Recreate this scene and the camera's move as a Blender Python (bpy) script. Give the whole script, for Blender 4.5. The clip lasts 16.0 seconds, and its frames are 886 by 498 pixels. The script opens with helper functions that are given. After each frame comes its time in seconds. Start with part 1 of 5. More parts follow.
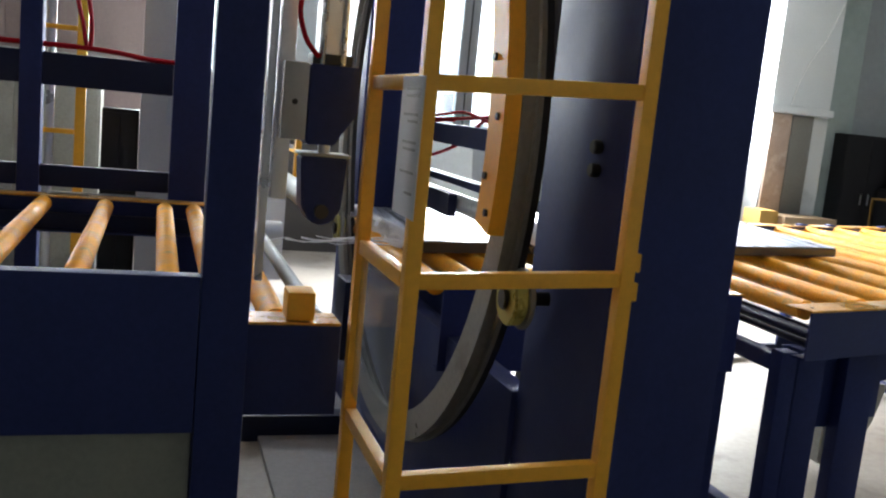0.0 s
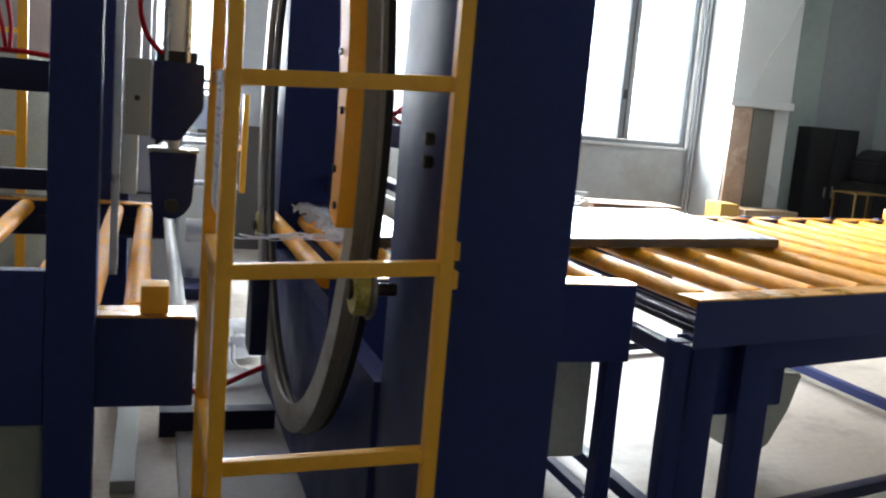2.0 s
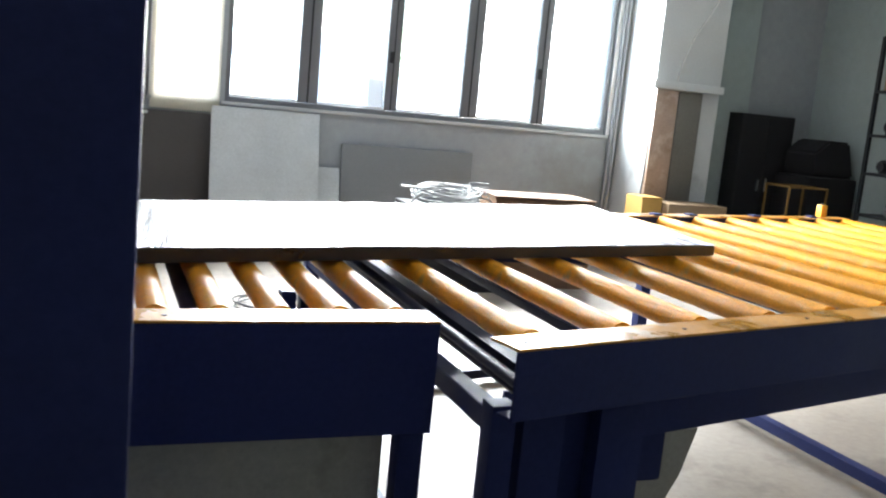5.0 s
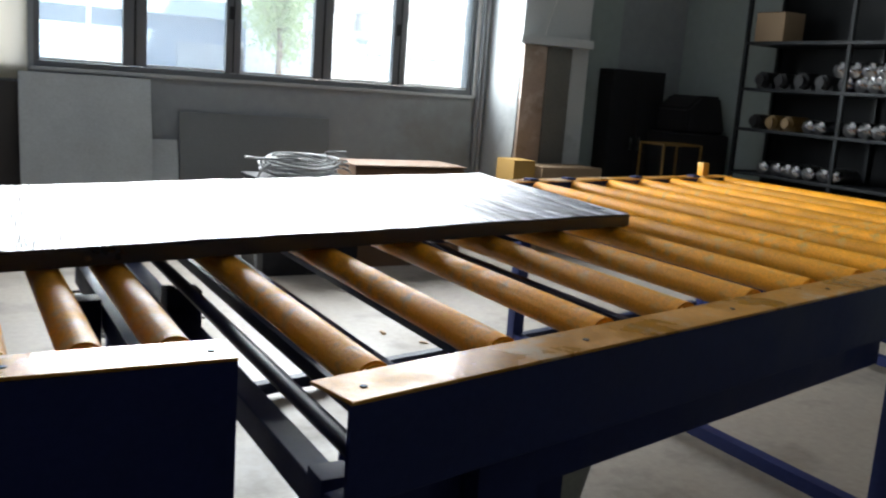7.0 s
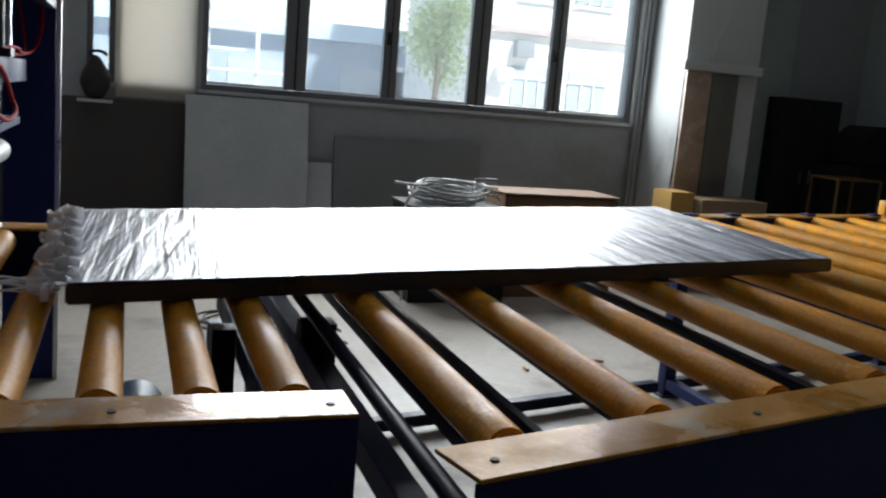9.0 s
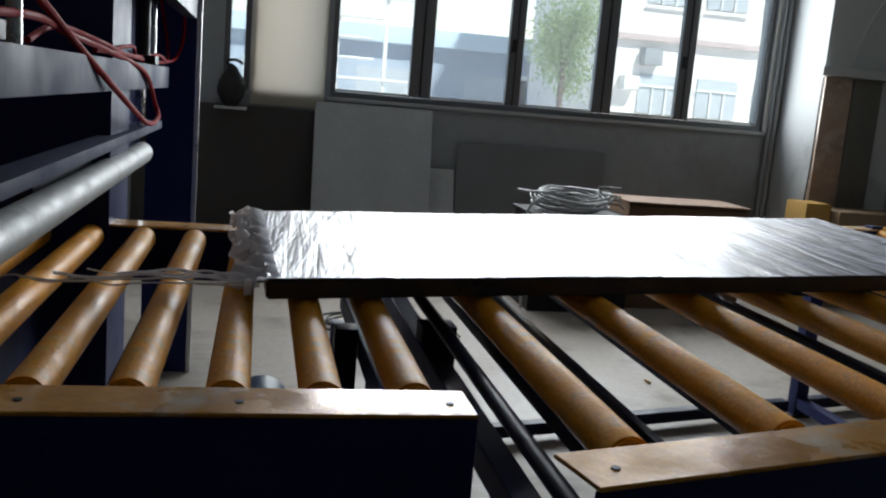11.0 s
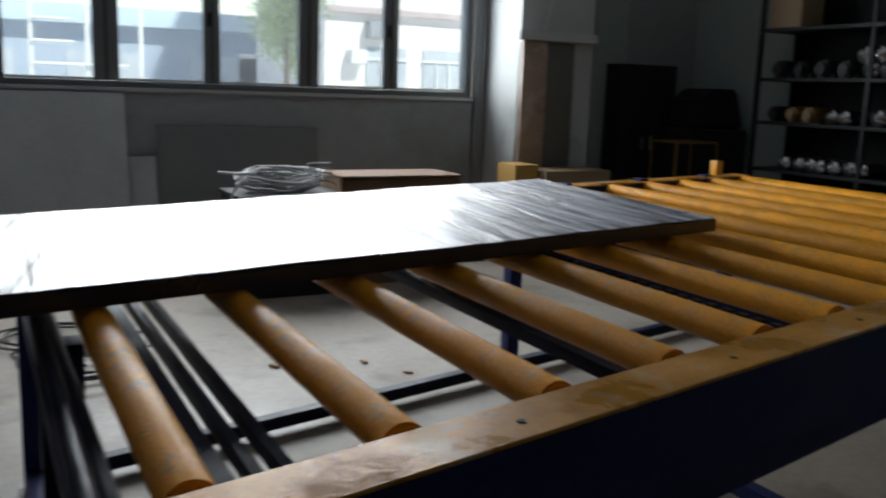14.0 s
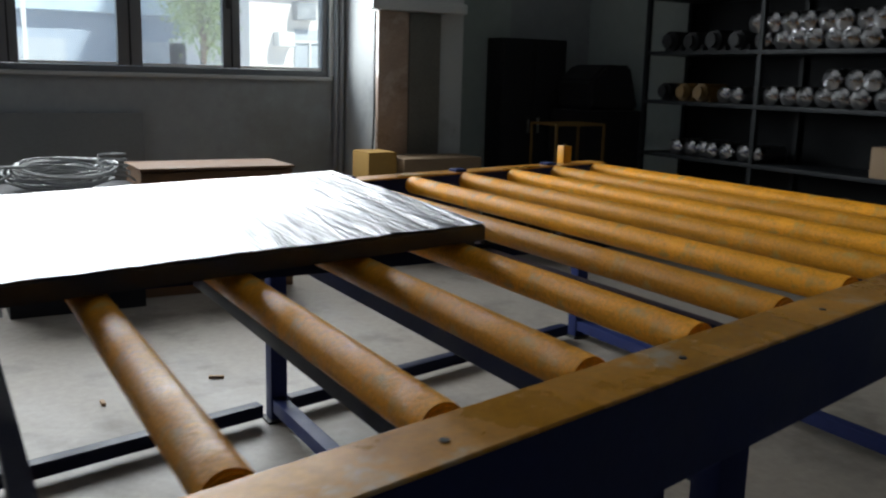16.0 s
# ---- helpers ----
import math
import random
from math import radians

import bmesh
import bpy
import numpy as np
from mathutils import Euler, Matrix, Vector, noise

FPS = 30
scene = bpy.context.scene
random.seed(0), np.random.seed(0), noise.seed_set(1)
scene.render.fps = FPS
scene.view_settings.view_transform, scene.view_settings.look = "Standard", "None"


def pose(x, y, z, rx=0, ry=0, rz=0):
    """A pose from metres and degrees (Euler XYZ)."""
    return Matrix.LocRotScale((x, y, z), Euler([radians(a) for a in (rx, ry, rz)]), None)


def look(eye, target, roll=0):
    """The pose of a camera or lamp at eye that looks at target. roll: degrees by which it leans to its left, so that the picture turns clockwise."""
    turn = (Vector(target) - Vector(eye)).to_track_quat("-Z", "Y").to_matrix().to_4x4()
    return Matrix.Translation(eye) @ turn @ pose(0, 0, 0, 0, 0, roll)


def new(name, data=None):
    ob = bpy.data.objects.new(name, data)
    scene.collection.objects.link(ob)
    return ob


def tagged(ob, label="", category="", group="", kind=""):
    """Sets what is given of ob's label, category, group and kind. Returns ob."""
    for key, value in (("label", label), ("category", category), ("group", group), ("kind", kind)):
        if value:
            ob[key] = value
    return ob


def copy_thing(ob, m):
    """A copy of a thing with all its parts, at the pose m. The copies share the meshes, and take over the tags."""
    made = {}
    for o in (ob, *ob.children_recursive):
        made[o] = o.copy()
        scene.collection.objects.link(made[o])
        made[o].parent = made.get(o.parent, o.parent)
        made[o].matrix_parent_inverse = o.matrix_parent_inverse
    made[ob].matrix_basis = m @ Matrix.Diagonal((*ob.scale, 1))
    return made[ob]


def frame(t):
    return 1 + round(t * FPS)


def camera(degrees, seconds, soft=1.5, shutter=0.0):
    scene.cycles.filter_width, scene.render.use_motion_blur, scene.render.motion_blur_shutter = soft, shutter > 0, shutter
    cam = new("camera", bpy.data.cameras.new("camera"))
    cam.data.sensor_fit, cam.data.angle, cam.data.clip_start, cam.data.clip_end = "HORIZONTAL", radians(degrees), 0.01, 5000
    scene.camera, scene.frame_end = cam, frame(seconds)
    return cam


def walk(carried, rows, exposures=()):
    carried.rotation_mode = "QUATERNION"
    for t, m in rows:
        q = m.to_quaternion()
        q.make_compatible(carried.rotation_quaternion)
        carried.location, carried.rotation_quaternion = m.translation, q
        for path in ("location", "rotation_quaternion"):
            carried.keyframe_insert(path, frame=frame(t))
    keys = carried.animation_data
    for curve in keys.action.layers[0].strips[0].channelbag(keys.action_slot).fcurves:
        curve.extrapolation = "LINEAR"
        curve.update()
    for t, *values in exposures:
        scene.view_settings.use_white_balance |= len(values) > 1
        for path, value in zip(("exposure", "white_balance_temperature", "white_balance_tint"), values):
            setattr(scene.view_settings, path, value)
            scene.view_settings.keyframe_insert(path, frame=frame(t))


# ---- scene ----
cam = camera(52.4, 16.0, soft=2.2, shutter=0.4)
U, FLOOR = 0.8, -0.27


def at(p):
    """A place of the plan, in metres over the floor."""
    return Vector((p[0] * U, p[1] * U, (p[2] - FLOOR) * U))


PATH = [
    (0, (-0.044, -0.895, 1.417), (0.726, 1.455, 1.046), 5.6),
    (0.5, (-0.032, -0.984, 1.425), (0.761, 1.360, 1.074), 5.2),
    (1, (0.026, -1.093, 1.443), (0.836, 1.241, 1.062), 4.3),
    (1.5, (0.140, -1.110, 1.434), (0.973, 1.207, 0.999), 3.2),
    (2, (0.345, -1.064, 1.441), (1.120, 1.284, 1.067), 4.9),
    (2.5, (0.494, -0.988, 1.429), (1.265, 1.353, 1.009), 4.6),
    (3, (0.606, -0.794, 1.420), (1.481, 1.509, 0.994), 4.7),
    (3.5, (0.706, -0.649, 1.411), (1.607, 1.641, 0.972), 2.5),
    (4, (0.950, -0.484, 1.417), (1.811, 1.830, 1.022), 4.8),
    (6.5, (1.729, 0.427, 1.347), (2.747, 2.672, 0.932), 5.4),
    (7, (1.804, 0.586, 1.336), (3.015, 2.726, 0.890), 4.2),
    (7.5, (1.829, 0.720, 1.333), (3.090, 2.827, 0.861), 4.2),
    (8, (1.875, 0.779, 1.343), (2.965, 2.985, 0.899), 5.8),
    (8.5, (1.899, 0.771, 1.349), (2.856, 3.045, 0.946), 5.3),
    (9, (1.900, 0.765, 1.346), (2.735, 3.086, 0.935), 4.8),
    (9.5, (1.889, 0.759, 1.341), (2.594, 3.121, 0.925), 4.5),
    (12, (1.907, 0.801, 1.325), (2.385, 3.219, 0.902), 4.8),
    (12.5, (1.924, 0.815, 1.321), (2.390, 3.232, 0.884), 4.6),
    (13, (2.006, 0.801, 1.327), (2.585, 3.195, 0.899), 4.8),
    (13.5, (2.136, 0.821, 1.321), (2.978, 3.131, 0.866), 2.9),
    (14, (2.291, 0.963, 1.321), (3.440, 3.139, 0.886), 2.0),
    (14.5, (2.458, 1.056, 1.323), (3.830, 3.084, 0.821), 0.9),
    (15, (2.720, 1.109, 1.317), (4.054, 3.176, 0.877), 2.5),
    (15.5, (3.204, 1.229, 1.279), (4.560, 3.282, 0.840), 2.3),
    (16, (3.626, 1.403, 1.282), (4.859, 3.527, 0.811), 1.5),
]
EXPOSURES = [(0.0, 3.2), (2.5, 3.15), (4.0, 3.25), (6.5, 1.85), (7.0, 1.5), (8.0, 1.1), (9.0, 0.72), (12.5, 0.38), (14.5, 0.35), (16.0, 0.5)]
walk(cam, [(t, look(at(eye), at(target), roll)) for t, eye, target, roll in PATH], EXPOSURES)


# ---- light ----
# The plan below is drawn in units of U metres, with the floor at FLOOR.
world = bpy.data.worlds.new("world")
scene.world = world
world.use_nodes = True
_wn, _wl = world.node_tree.nodes, world.node_tree.links
_sky = _wn.new("ShaderNodeTexSky")
_sky.sky_type = "NISHITA"
_sky.sun_disc = False
_sky.sun_elevation, _sky.sun_rotation = radians(48), radians(20)
_sky.dust_density = 1.5
_wn["Background"].inputs["Strength"].default_value = 0.15
_wl.new(_sky.outputs["Color"], _wn["Background"].inputs["Color"])


def area_lamp(name, m, sx, sy, watts, color=(1, 1, 1)):
    lamp = bpy.data.lights.new(name, "AREA")
    lamp.shape, lamp.size, lamp.size_y, lamp.energy, lamp.color = "RECTANGLE", sx * U, sy * U, watts, color
    lamp.spread = radians(150)
    ob = new(name, lamp)
    ob.matrix_world = m
    return ob


sun = bpy.data.lights.new("sun", "SUN")
sun.energy, sun.angle, sun.color = 5.0, radians(3), (1.0, 0.97, 0.93)
new("sun", sun).matrix_world = look((0, 0, 0), (-0.35, 0.75, -0.9))

WALL_Y, SILL, HEAD = 9.19, 1.25, 3.33
# daylight entering by the window openings
for wx, ww, watts in ((4.70, 4.3, 110), (-1.27, 4.4, 50)):
    area_lamp("window_light", look(at((wx, WALL_Y - 0.04, 2.29)), at((wx, 0, 2.29))), ww, 2.06, watts, (0.90, 0.96, 1.0))


# ---- materials ----
def material(name, color, rough=0.5, metal=0.0, vary=0.15, scale=6.0, bump=0.0, bump_scale=40.0, stain=None, stain_scale=2.0,
             stain_size=0.55, rough_vary=0.15, stretch=(1, 1, 1), per_piece=0.0, coat=0.0, fine=60.0):
    mat = bpy.data.materials.new(name)
    mat.use_nodes = True
    n, l = mat.node_tree.nodes, mat.node_tree.links
    bsdf = n["Principled BSDF"]
    co = n.new("ShaderNodeTexCoord")
    mp = n.new("ShaderNodeMapping")
    mp.inputs["Scale"].default_value = stretch
    l.new(co.outputs["Object"], mp.inputs["Vector"])

    def noise_tex(s, detail=6.0, rough_n=0.6):
        t = n.new("ShaderNodeTexNoise")
        t.inputs["Scale"].default_value, t.inputs["Detail"].default_value, t.inputs["Roughness"].default_value = s, detail, rough_n
        l.new(mp.outputs["Vector"], t.inputs["Vector"])
        return t

    big, small = noise_tex(scale), noise_tex(fine, 4.0, 0.7)
    add = n.new("ShaderNodeMath")
    add.operation = "ADD"
    l.new(big.outputs["Fac"], add.inputs[0])
    l.new(small.outputs["Fac"], add.inputs[1])
    ramp = n.new("ShaderNodeMapRange")
    ramp.inputs["From Min"].default_value, ramp.inputs["From Max"].default_value = 0.6, 1.4
    ramp.inputs["To Min"].default_value, ramp.inputs["To Max"].default_value = 1 - vary, 1 + vary
    l.new(add.outputs[0], ramp.inputs["Value"])
    last = ramp.outputs["Result"]
    if per_piece:
        info = n.new("ShaderNodeObjectInfo")
        pr = n.new("ShaderNodeMapRange")
        pr.inputs["To Min"].default_value, pr.inputs["To Max"].default_value = 1 - per_piece, 1 + per_piece
        l.new(info.outputs["Random"], pr.inputs["Value"])
        mul = n.new("ShaderNodeMath")
        mul.operation = "MULTIPLY"
        l.new(last, mul.inputs[0])
        l.new(pr.outputs["Result"], mul.inputs[1])
        last = mul.outputs[0]
    mix = n.new("ShaderNodeMix")
    mix.data_type, mix.blend_type = "RGBA", "MULTIPLY"
    mix.inputs[0].default_value = 1.0
    mix.inputs[6].default_value = (*color, 1)
    l.new(last, mix.inputs[7])
    out = mix.outputs[2]
    if stain:
        st = noise_tex(stain_scale, 8.0, 0.65)
        sr = n.new("ShaderNodeMapRange")
        sr.inputs["From Min"].default_value, sr.inputs["From Max"].default_value = stain_size, stain_size + 0.12
        l.new(st.outputs["Fac"], sr.inputs["Value"])
        m2 = n.new("ShaderNodeMix")
        m2.data_type = "RGBA"
        m2.inputs[7].default_value = (*stain, 1)
        l.new(sr.outputs["Result"], m2.inputs[0])
        l.new(out, m2.inputs[6])
        out = m2.outputs[2]
    l.new(out, bsdf.inputs["Base Color"])
    rr = n.new("ShaderNodeMapRange")
    rr.inputs["From Min"].default_value, rr.inputs["From Max"].default_value = 0.3, 0.7
    rr.inputs["To Min"].default_value, rr.inputs["To Max"].default_value = max(0.03, rough - rough_vary), min(1, rough + rough_vary)
    l.new(big.outputs["Fac"], rr.inputs["Value"])
    l.new(rr.outputs["Result"], bsdf.inputs["Roughness"])
    bsdf.inputs["Metallic"].default_value = metal
    if coat:
        bsdf.inputs["Coat Weight"].default_value = coat
    if bump:
        bt = noise_tex(bump_scale, 4.0)
        bn = n.new("ShaderNodeBump")
        bn.inputs["Strength"].default_value, bn.inputs["Distance"].default_value = bump, 0.01
        l.new(bt.outputs["Fac"], bn.inputs["Height"])
        l.new(bn.outputs["Normal"], bsdf.inputs["Normal"])
    return mat


def glass(name, tint=(0.9, 0.95, 0.95), rough=0.02, dust=0.03):
    mat = bpy.data.materials.new(name)
    mat.use_nodes = True
    n, l = mat.node_tree.nodes, mat.node_tree.links
    tr = n.new("ShaderNodeBsdfTransparent")
    tr.inputs["Color"].default_value = (*tint, 1)
    gl = n.new("ShaderNodeBsdfGlossy")
    gl.inputs["Roughness"].default_value = rough
    mx = n.new("ShaderNodeMixShader")
    mx.inputs[0].default_value = 0.06
    # a film of dust on the pane scatters part of the light that passes
    du = n.new("ShaderNodeBsdfTranslucent")
    du.inputs["Color"].default_value = (0.9, 0.92, 0.92, 1)
    dm = n.new("ShaderNodeMixShader")
    dm.inputs[0].default_value = dust
    l.new(tr.outputs[0], dm.inputs[1])
    l.new(du.outputs[0], dm.inputs[2])
    l.new(dm.outputs[0], mx.inputs[1])
    l.new(gl.outputs[0], mx.inputs[2])
    l.new(mx.outputs[0], n["Material Output"].inputs["Surface"])
    return mat


M_BLUE = material("navy paint", (0.021, 0.031, 0.115), 0.5, 0.0, 0.2, 3.0, 0.05, 120)
M_NAVY2 = material("dark navy paint", (0.012, 0.016, 0.045), 0.42, 0.0, 0.2, 3.0, 0.05, 120)
M_ORANGE = material("safety yellow paint", (0.85, 0.40, 0.02), 0.4, 0.0, 0.12, 5.0, 0.04, 90, (0.36, 0.17, 0.03), 9.0, 0.68)
M_ZINC = material("yellow zinc plating", (0.78, 0.325, 0.014), 0.52, 0.05, 0.45, 7.0, 0.25, 100, (0.60, 0.36, 0.09), 13.0, 0.57, per_piece=0.2, coat=0.03, rough_vary=0.25, fine=130)
M_RAIL = material("worn yellow rail", (0.56, 0.25, 0.022), 0.34, 0.15, 0.3, 5.0, 0.08, 70, (0.58, 0.47, 0.33), 6.0, 0.55, coat=0.15, rough_vary=0.3)
M_STEEL = material("bright steel", (0.55, 0.56, 0.57), 0.3, 0.9, 0.15, 8.0, 0.03, 80)
M_GREYSTEEL = material("grey painted steel", (0.33, 0.34, 0.35), 0.45, 0.2, 0.15, 6.0, 0.04, 80)
M_ALU = material("extruded aluminium", (0.62, 0.62, 0.62), 0.35, 0.7, 0.1, 5.0)
M_RING = material("grey ring steel", (0.27, 0.26, 0.235), 0.42, 0.4, 0.25, 5.0, 0.05, 60, (0.20, 0.185, 0.165), 5.0, 0.6)
M_BLACK = material("black rubber", (0.012, 0.012, 0.013), 0.55, 0.0, 0.2, 8.0)
M_BOLT = material("dark bolt steel", (0.05, 0.045, 0.04), 0.4, 0.8, 0.2, 20.0)
M_PULLEY = material("yellow pulley", (0.45, 0.40, 0.10), 0.4, 0.3, 0.2, 12.0)
M_FLOOR = material("concrete floor", (0.325, 0.285, 0.24), 0.55, 0.0, 0.22, 1.6, 0.08, 40, (0.20, 0.175, 0.145), 1.7, 0.52, fine=25)
M_WALL = material("grey wall plaster", (0.46, 0.475, 0.465), 0.8, 0.0, 0.10, 0.8, 0.08, 30, (0.33, 0.34, 0.33), 0.5, 0.62, fine=12)
M_DADO = material("lower wall grey paint", (0.32, 0.345, 0.355), 0.75, 0.0, 0.12, 0.9, 0.08, 30, (0.25, 0.255, 0.25), 1.0, 0.55, fine=12)
M_GREENWALL = material("grey green wall paint", (0.36, 0.42, 0.40), 0.75, 0.0, 0.10, 0.7, 0.06, 30, (0.28, 0.33, 0.31), 0.5, 0.62, fine=12)
M_WHITE = material("white paint", (0.78, 0.78, 0.75), 0.6, 0.0, 0.06, 1.5, 0.03, 40)
M_CEIL = material("ceiling sheet", (0.34, 0.34, 0.34), 0.8, 0.0, 0.08, 0.6)
M_FRAME = material("window frame grey", (0.17, 0.175, 0.18), 0.45, 0.3, 0.1, 5.0)
M_GLASS = glass("window glass", dust=0.10)
M_BROWN = material("brown lower panelling", (0.045, 0.04, 0.036), 0.6, 0.0, 0.2, 2.0)
M_BOARD = material("grey board", (0.50, 0.53, 0.53), 0.5, 0.0, 0.2, 2.2)
M_CARD = material("cardboard", (0.30, 0.205, 0.12), 0.8, 0.0, 0.12, 2.5, 0.06, 30, (0.24, 0.16, 0.09), 3.0, 0.6)
M_CARDW = material("pale wrapped carton", (0.44, 0.32, 0.24), 0.35, 0.0, 0.3, 3.0, 0.2, 10, (0.62, 0.50, 0.42), 4.0, 0.52, coat=0.4)
M_CRATE = material("old crate wood", (0.17, 0.092, 0.045), 0.8, 0.0, 0.25, 3.0, 0.1, 40, stretch=(1, 6, 6))
M_WRAP = material("dusty dark wrap", (0.15, 0.145, 0.125), 0.5, 0.0, 0.25, 3.0, 0.1, 15)
M_WOOD = material("pallet wood", (0.40, 0.25, 0.13), 0.75, 0.0, 0.2, 3.0, 0.1, 40, stretch=(1, 6, 6))
M_DARKCAB = material("dark cabinet", (0.02, 0.02, 0.022), 0.5, 0.0, 0.2, 3.0)
M_RED = material("red hose", (0.34, 0.003, 0.012), 0.75, 0.0, 0.12, 10.0)
M_CABLE = material("grey cable", (0.36, 0.37, 0.365), 0.5, 0.0, 0.15, 10.0)
M_GREY = material("grey guard box", (0.38, 0.38, 0.33), 0.6, 0.0, 0.2, 3.0, 0.05, 50, (0.28, 0.28, 0.235), 4.0, 0.58)
M_LOWPANEL = material("olive grey guard paint", (0.22, 0.225, 0.19), 0.6, 0.0, 0.15, 3.0, 0.05, 50)
M_PANELSIDE = material("dark grey panel edge", (0.022, 0.023, 0.028), 0.4, 0.0, 0.3, 6.0, 0.1, 30, coat=0.6)
M_YARD = material("pale paving", (0.70, 0.69, 0.68), 0.8, 0, 0.1, 0.3)
M_BACKWALL = material("grey back wall", (0.20, 0.205, 0.20), 0.85, 0, 0.1, 0.6)
M_PILLAR = material("pillar paint", (0.58, 0.60, 0.59), 0.75, 0, 0.12, 0.9, 0.06, 30, (0.34, 0.36, 0.35), 0.7, 0.6)
M_RENDER = material("pale render", (0.84, 0.80, 0.76), 0.85, 0, 0.06, 0.4)
M_DARKPANE = material("dark panes", (0.50, 0.53, 0.56), 0.15, 0, 0.2, 0.8)
M_SHED = material("blue grey cladding", (0.36, 0.42, 0.50), 0.6, 0, 0.1, 0.5)
M_SHEDROOF = material("pale blue roof sheet", (0.55, 0.66, 0.74), 0.6, 0, 0.1, 0.5)
# darker pinkish render colour that paints the shadow of the eaves
M_EAVESSHADE = material("pinkish eaves shade", (0.55, 0.44, 0.42), 0.85, 0, 0.08, 0.4)
M_BARK = material("bark", (0.16, 0.12, 0.09), 0.9, 0, 0.2, 4.0)
M_MOTOR = material("blue motor paint", (0.02, 0.06, 0.14), 0.4, 0, 0.15, 5.0)
M_PLATE = material("pale machine plate", (0.36, 0.36, 0.35), 0.4, 0.1, 0.08, 2.0)
M_BEAM = material("blue grey beam", (0.022, 0.03, 0.09), 0.65, 0.0, 0.15, 4.0)
M_BASE = material("dusty base plate", (0.28, 0.27, 0.27), 0.6, 0, 0.2, 2.5, 0.08, 30)
M_PINK = material("dusty pink board", (0.25, 0.19, 0.18), 0.7, 0, 0.15, 1.2)
M_FILMBLUE = material("bluish film", (0.45, 0.52, 0.60), 0.2, 0, 0.2, 4.0)
M_PLEX = glass("clear guard plastic", (0.86, 0.88, 0.9), 0.05)
M_TROLLEY = material("dirty yellow paint", (0.17, 0.095, 0.02), 0.5, 0, 0.2, 6.0)
M_DBOARD = material("dark grey sheet", (0.20, 0.21, 0.215), 0.5, 0, 0.12, 1.5)
M_ORANGECARD = material("yellow brown card", (0.50, 0.29, 0.07), 0.75, 0, 0.12, 2.5)
M_RACK = material("rack grey paint", (0.018, 0.02, 0.022), 0.5, 0.1, 0.12, 3.0)
# near black, stands for the shade at the back of the rack
M_RACKSHADE = material("painted rack shade", (0.008, 0.009, 0.010), 0.7, 0.0, 0.2, 3.0)
M_CHROME = material("turned bright steel", (0.50, 0.50, 0.51), 0.30, 1.0, 0.08, 10.0)
M_STRAND = material("film strand", (0.88, 0.88, 0.90), 0.35, 0.0, 0.1, 12.0, coat=0.4)
M_TUBE = material("weathered press tube", (0.46, 0.48, 0.48), 0.55, 0.1, 0.25, 9.0, 0.1, 60, (0.33, 0.345, 0.34), 8.0, 0.55)
M_GALV = material("galvanised tube", (0.29, 0.305, 0.30), 0.5, 0.3, 0.12, 5.0)


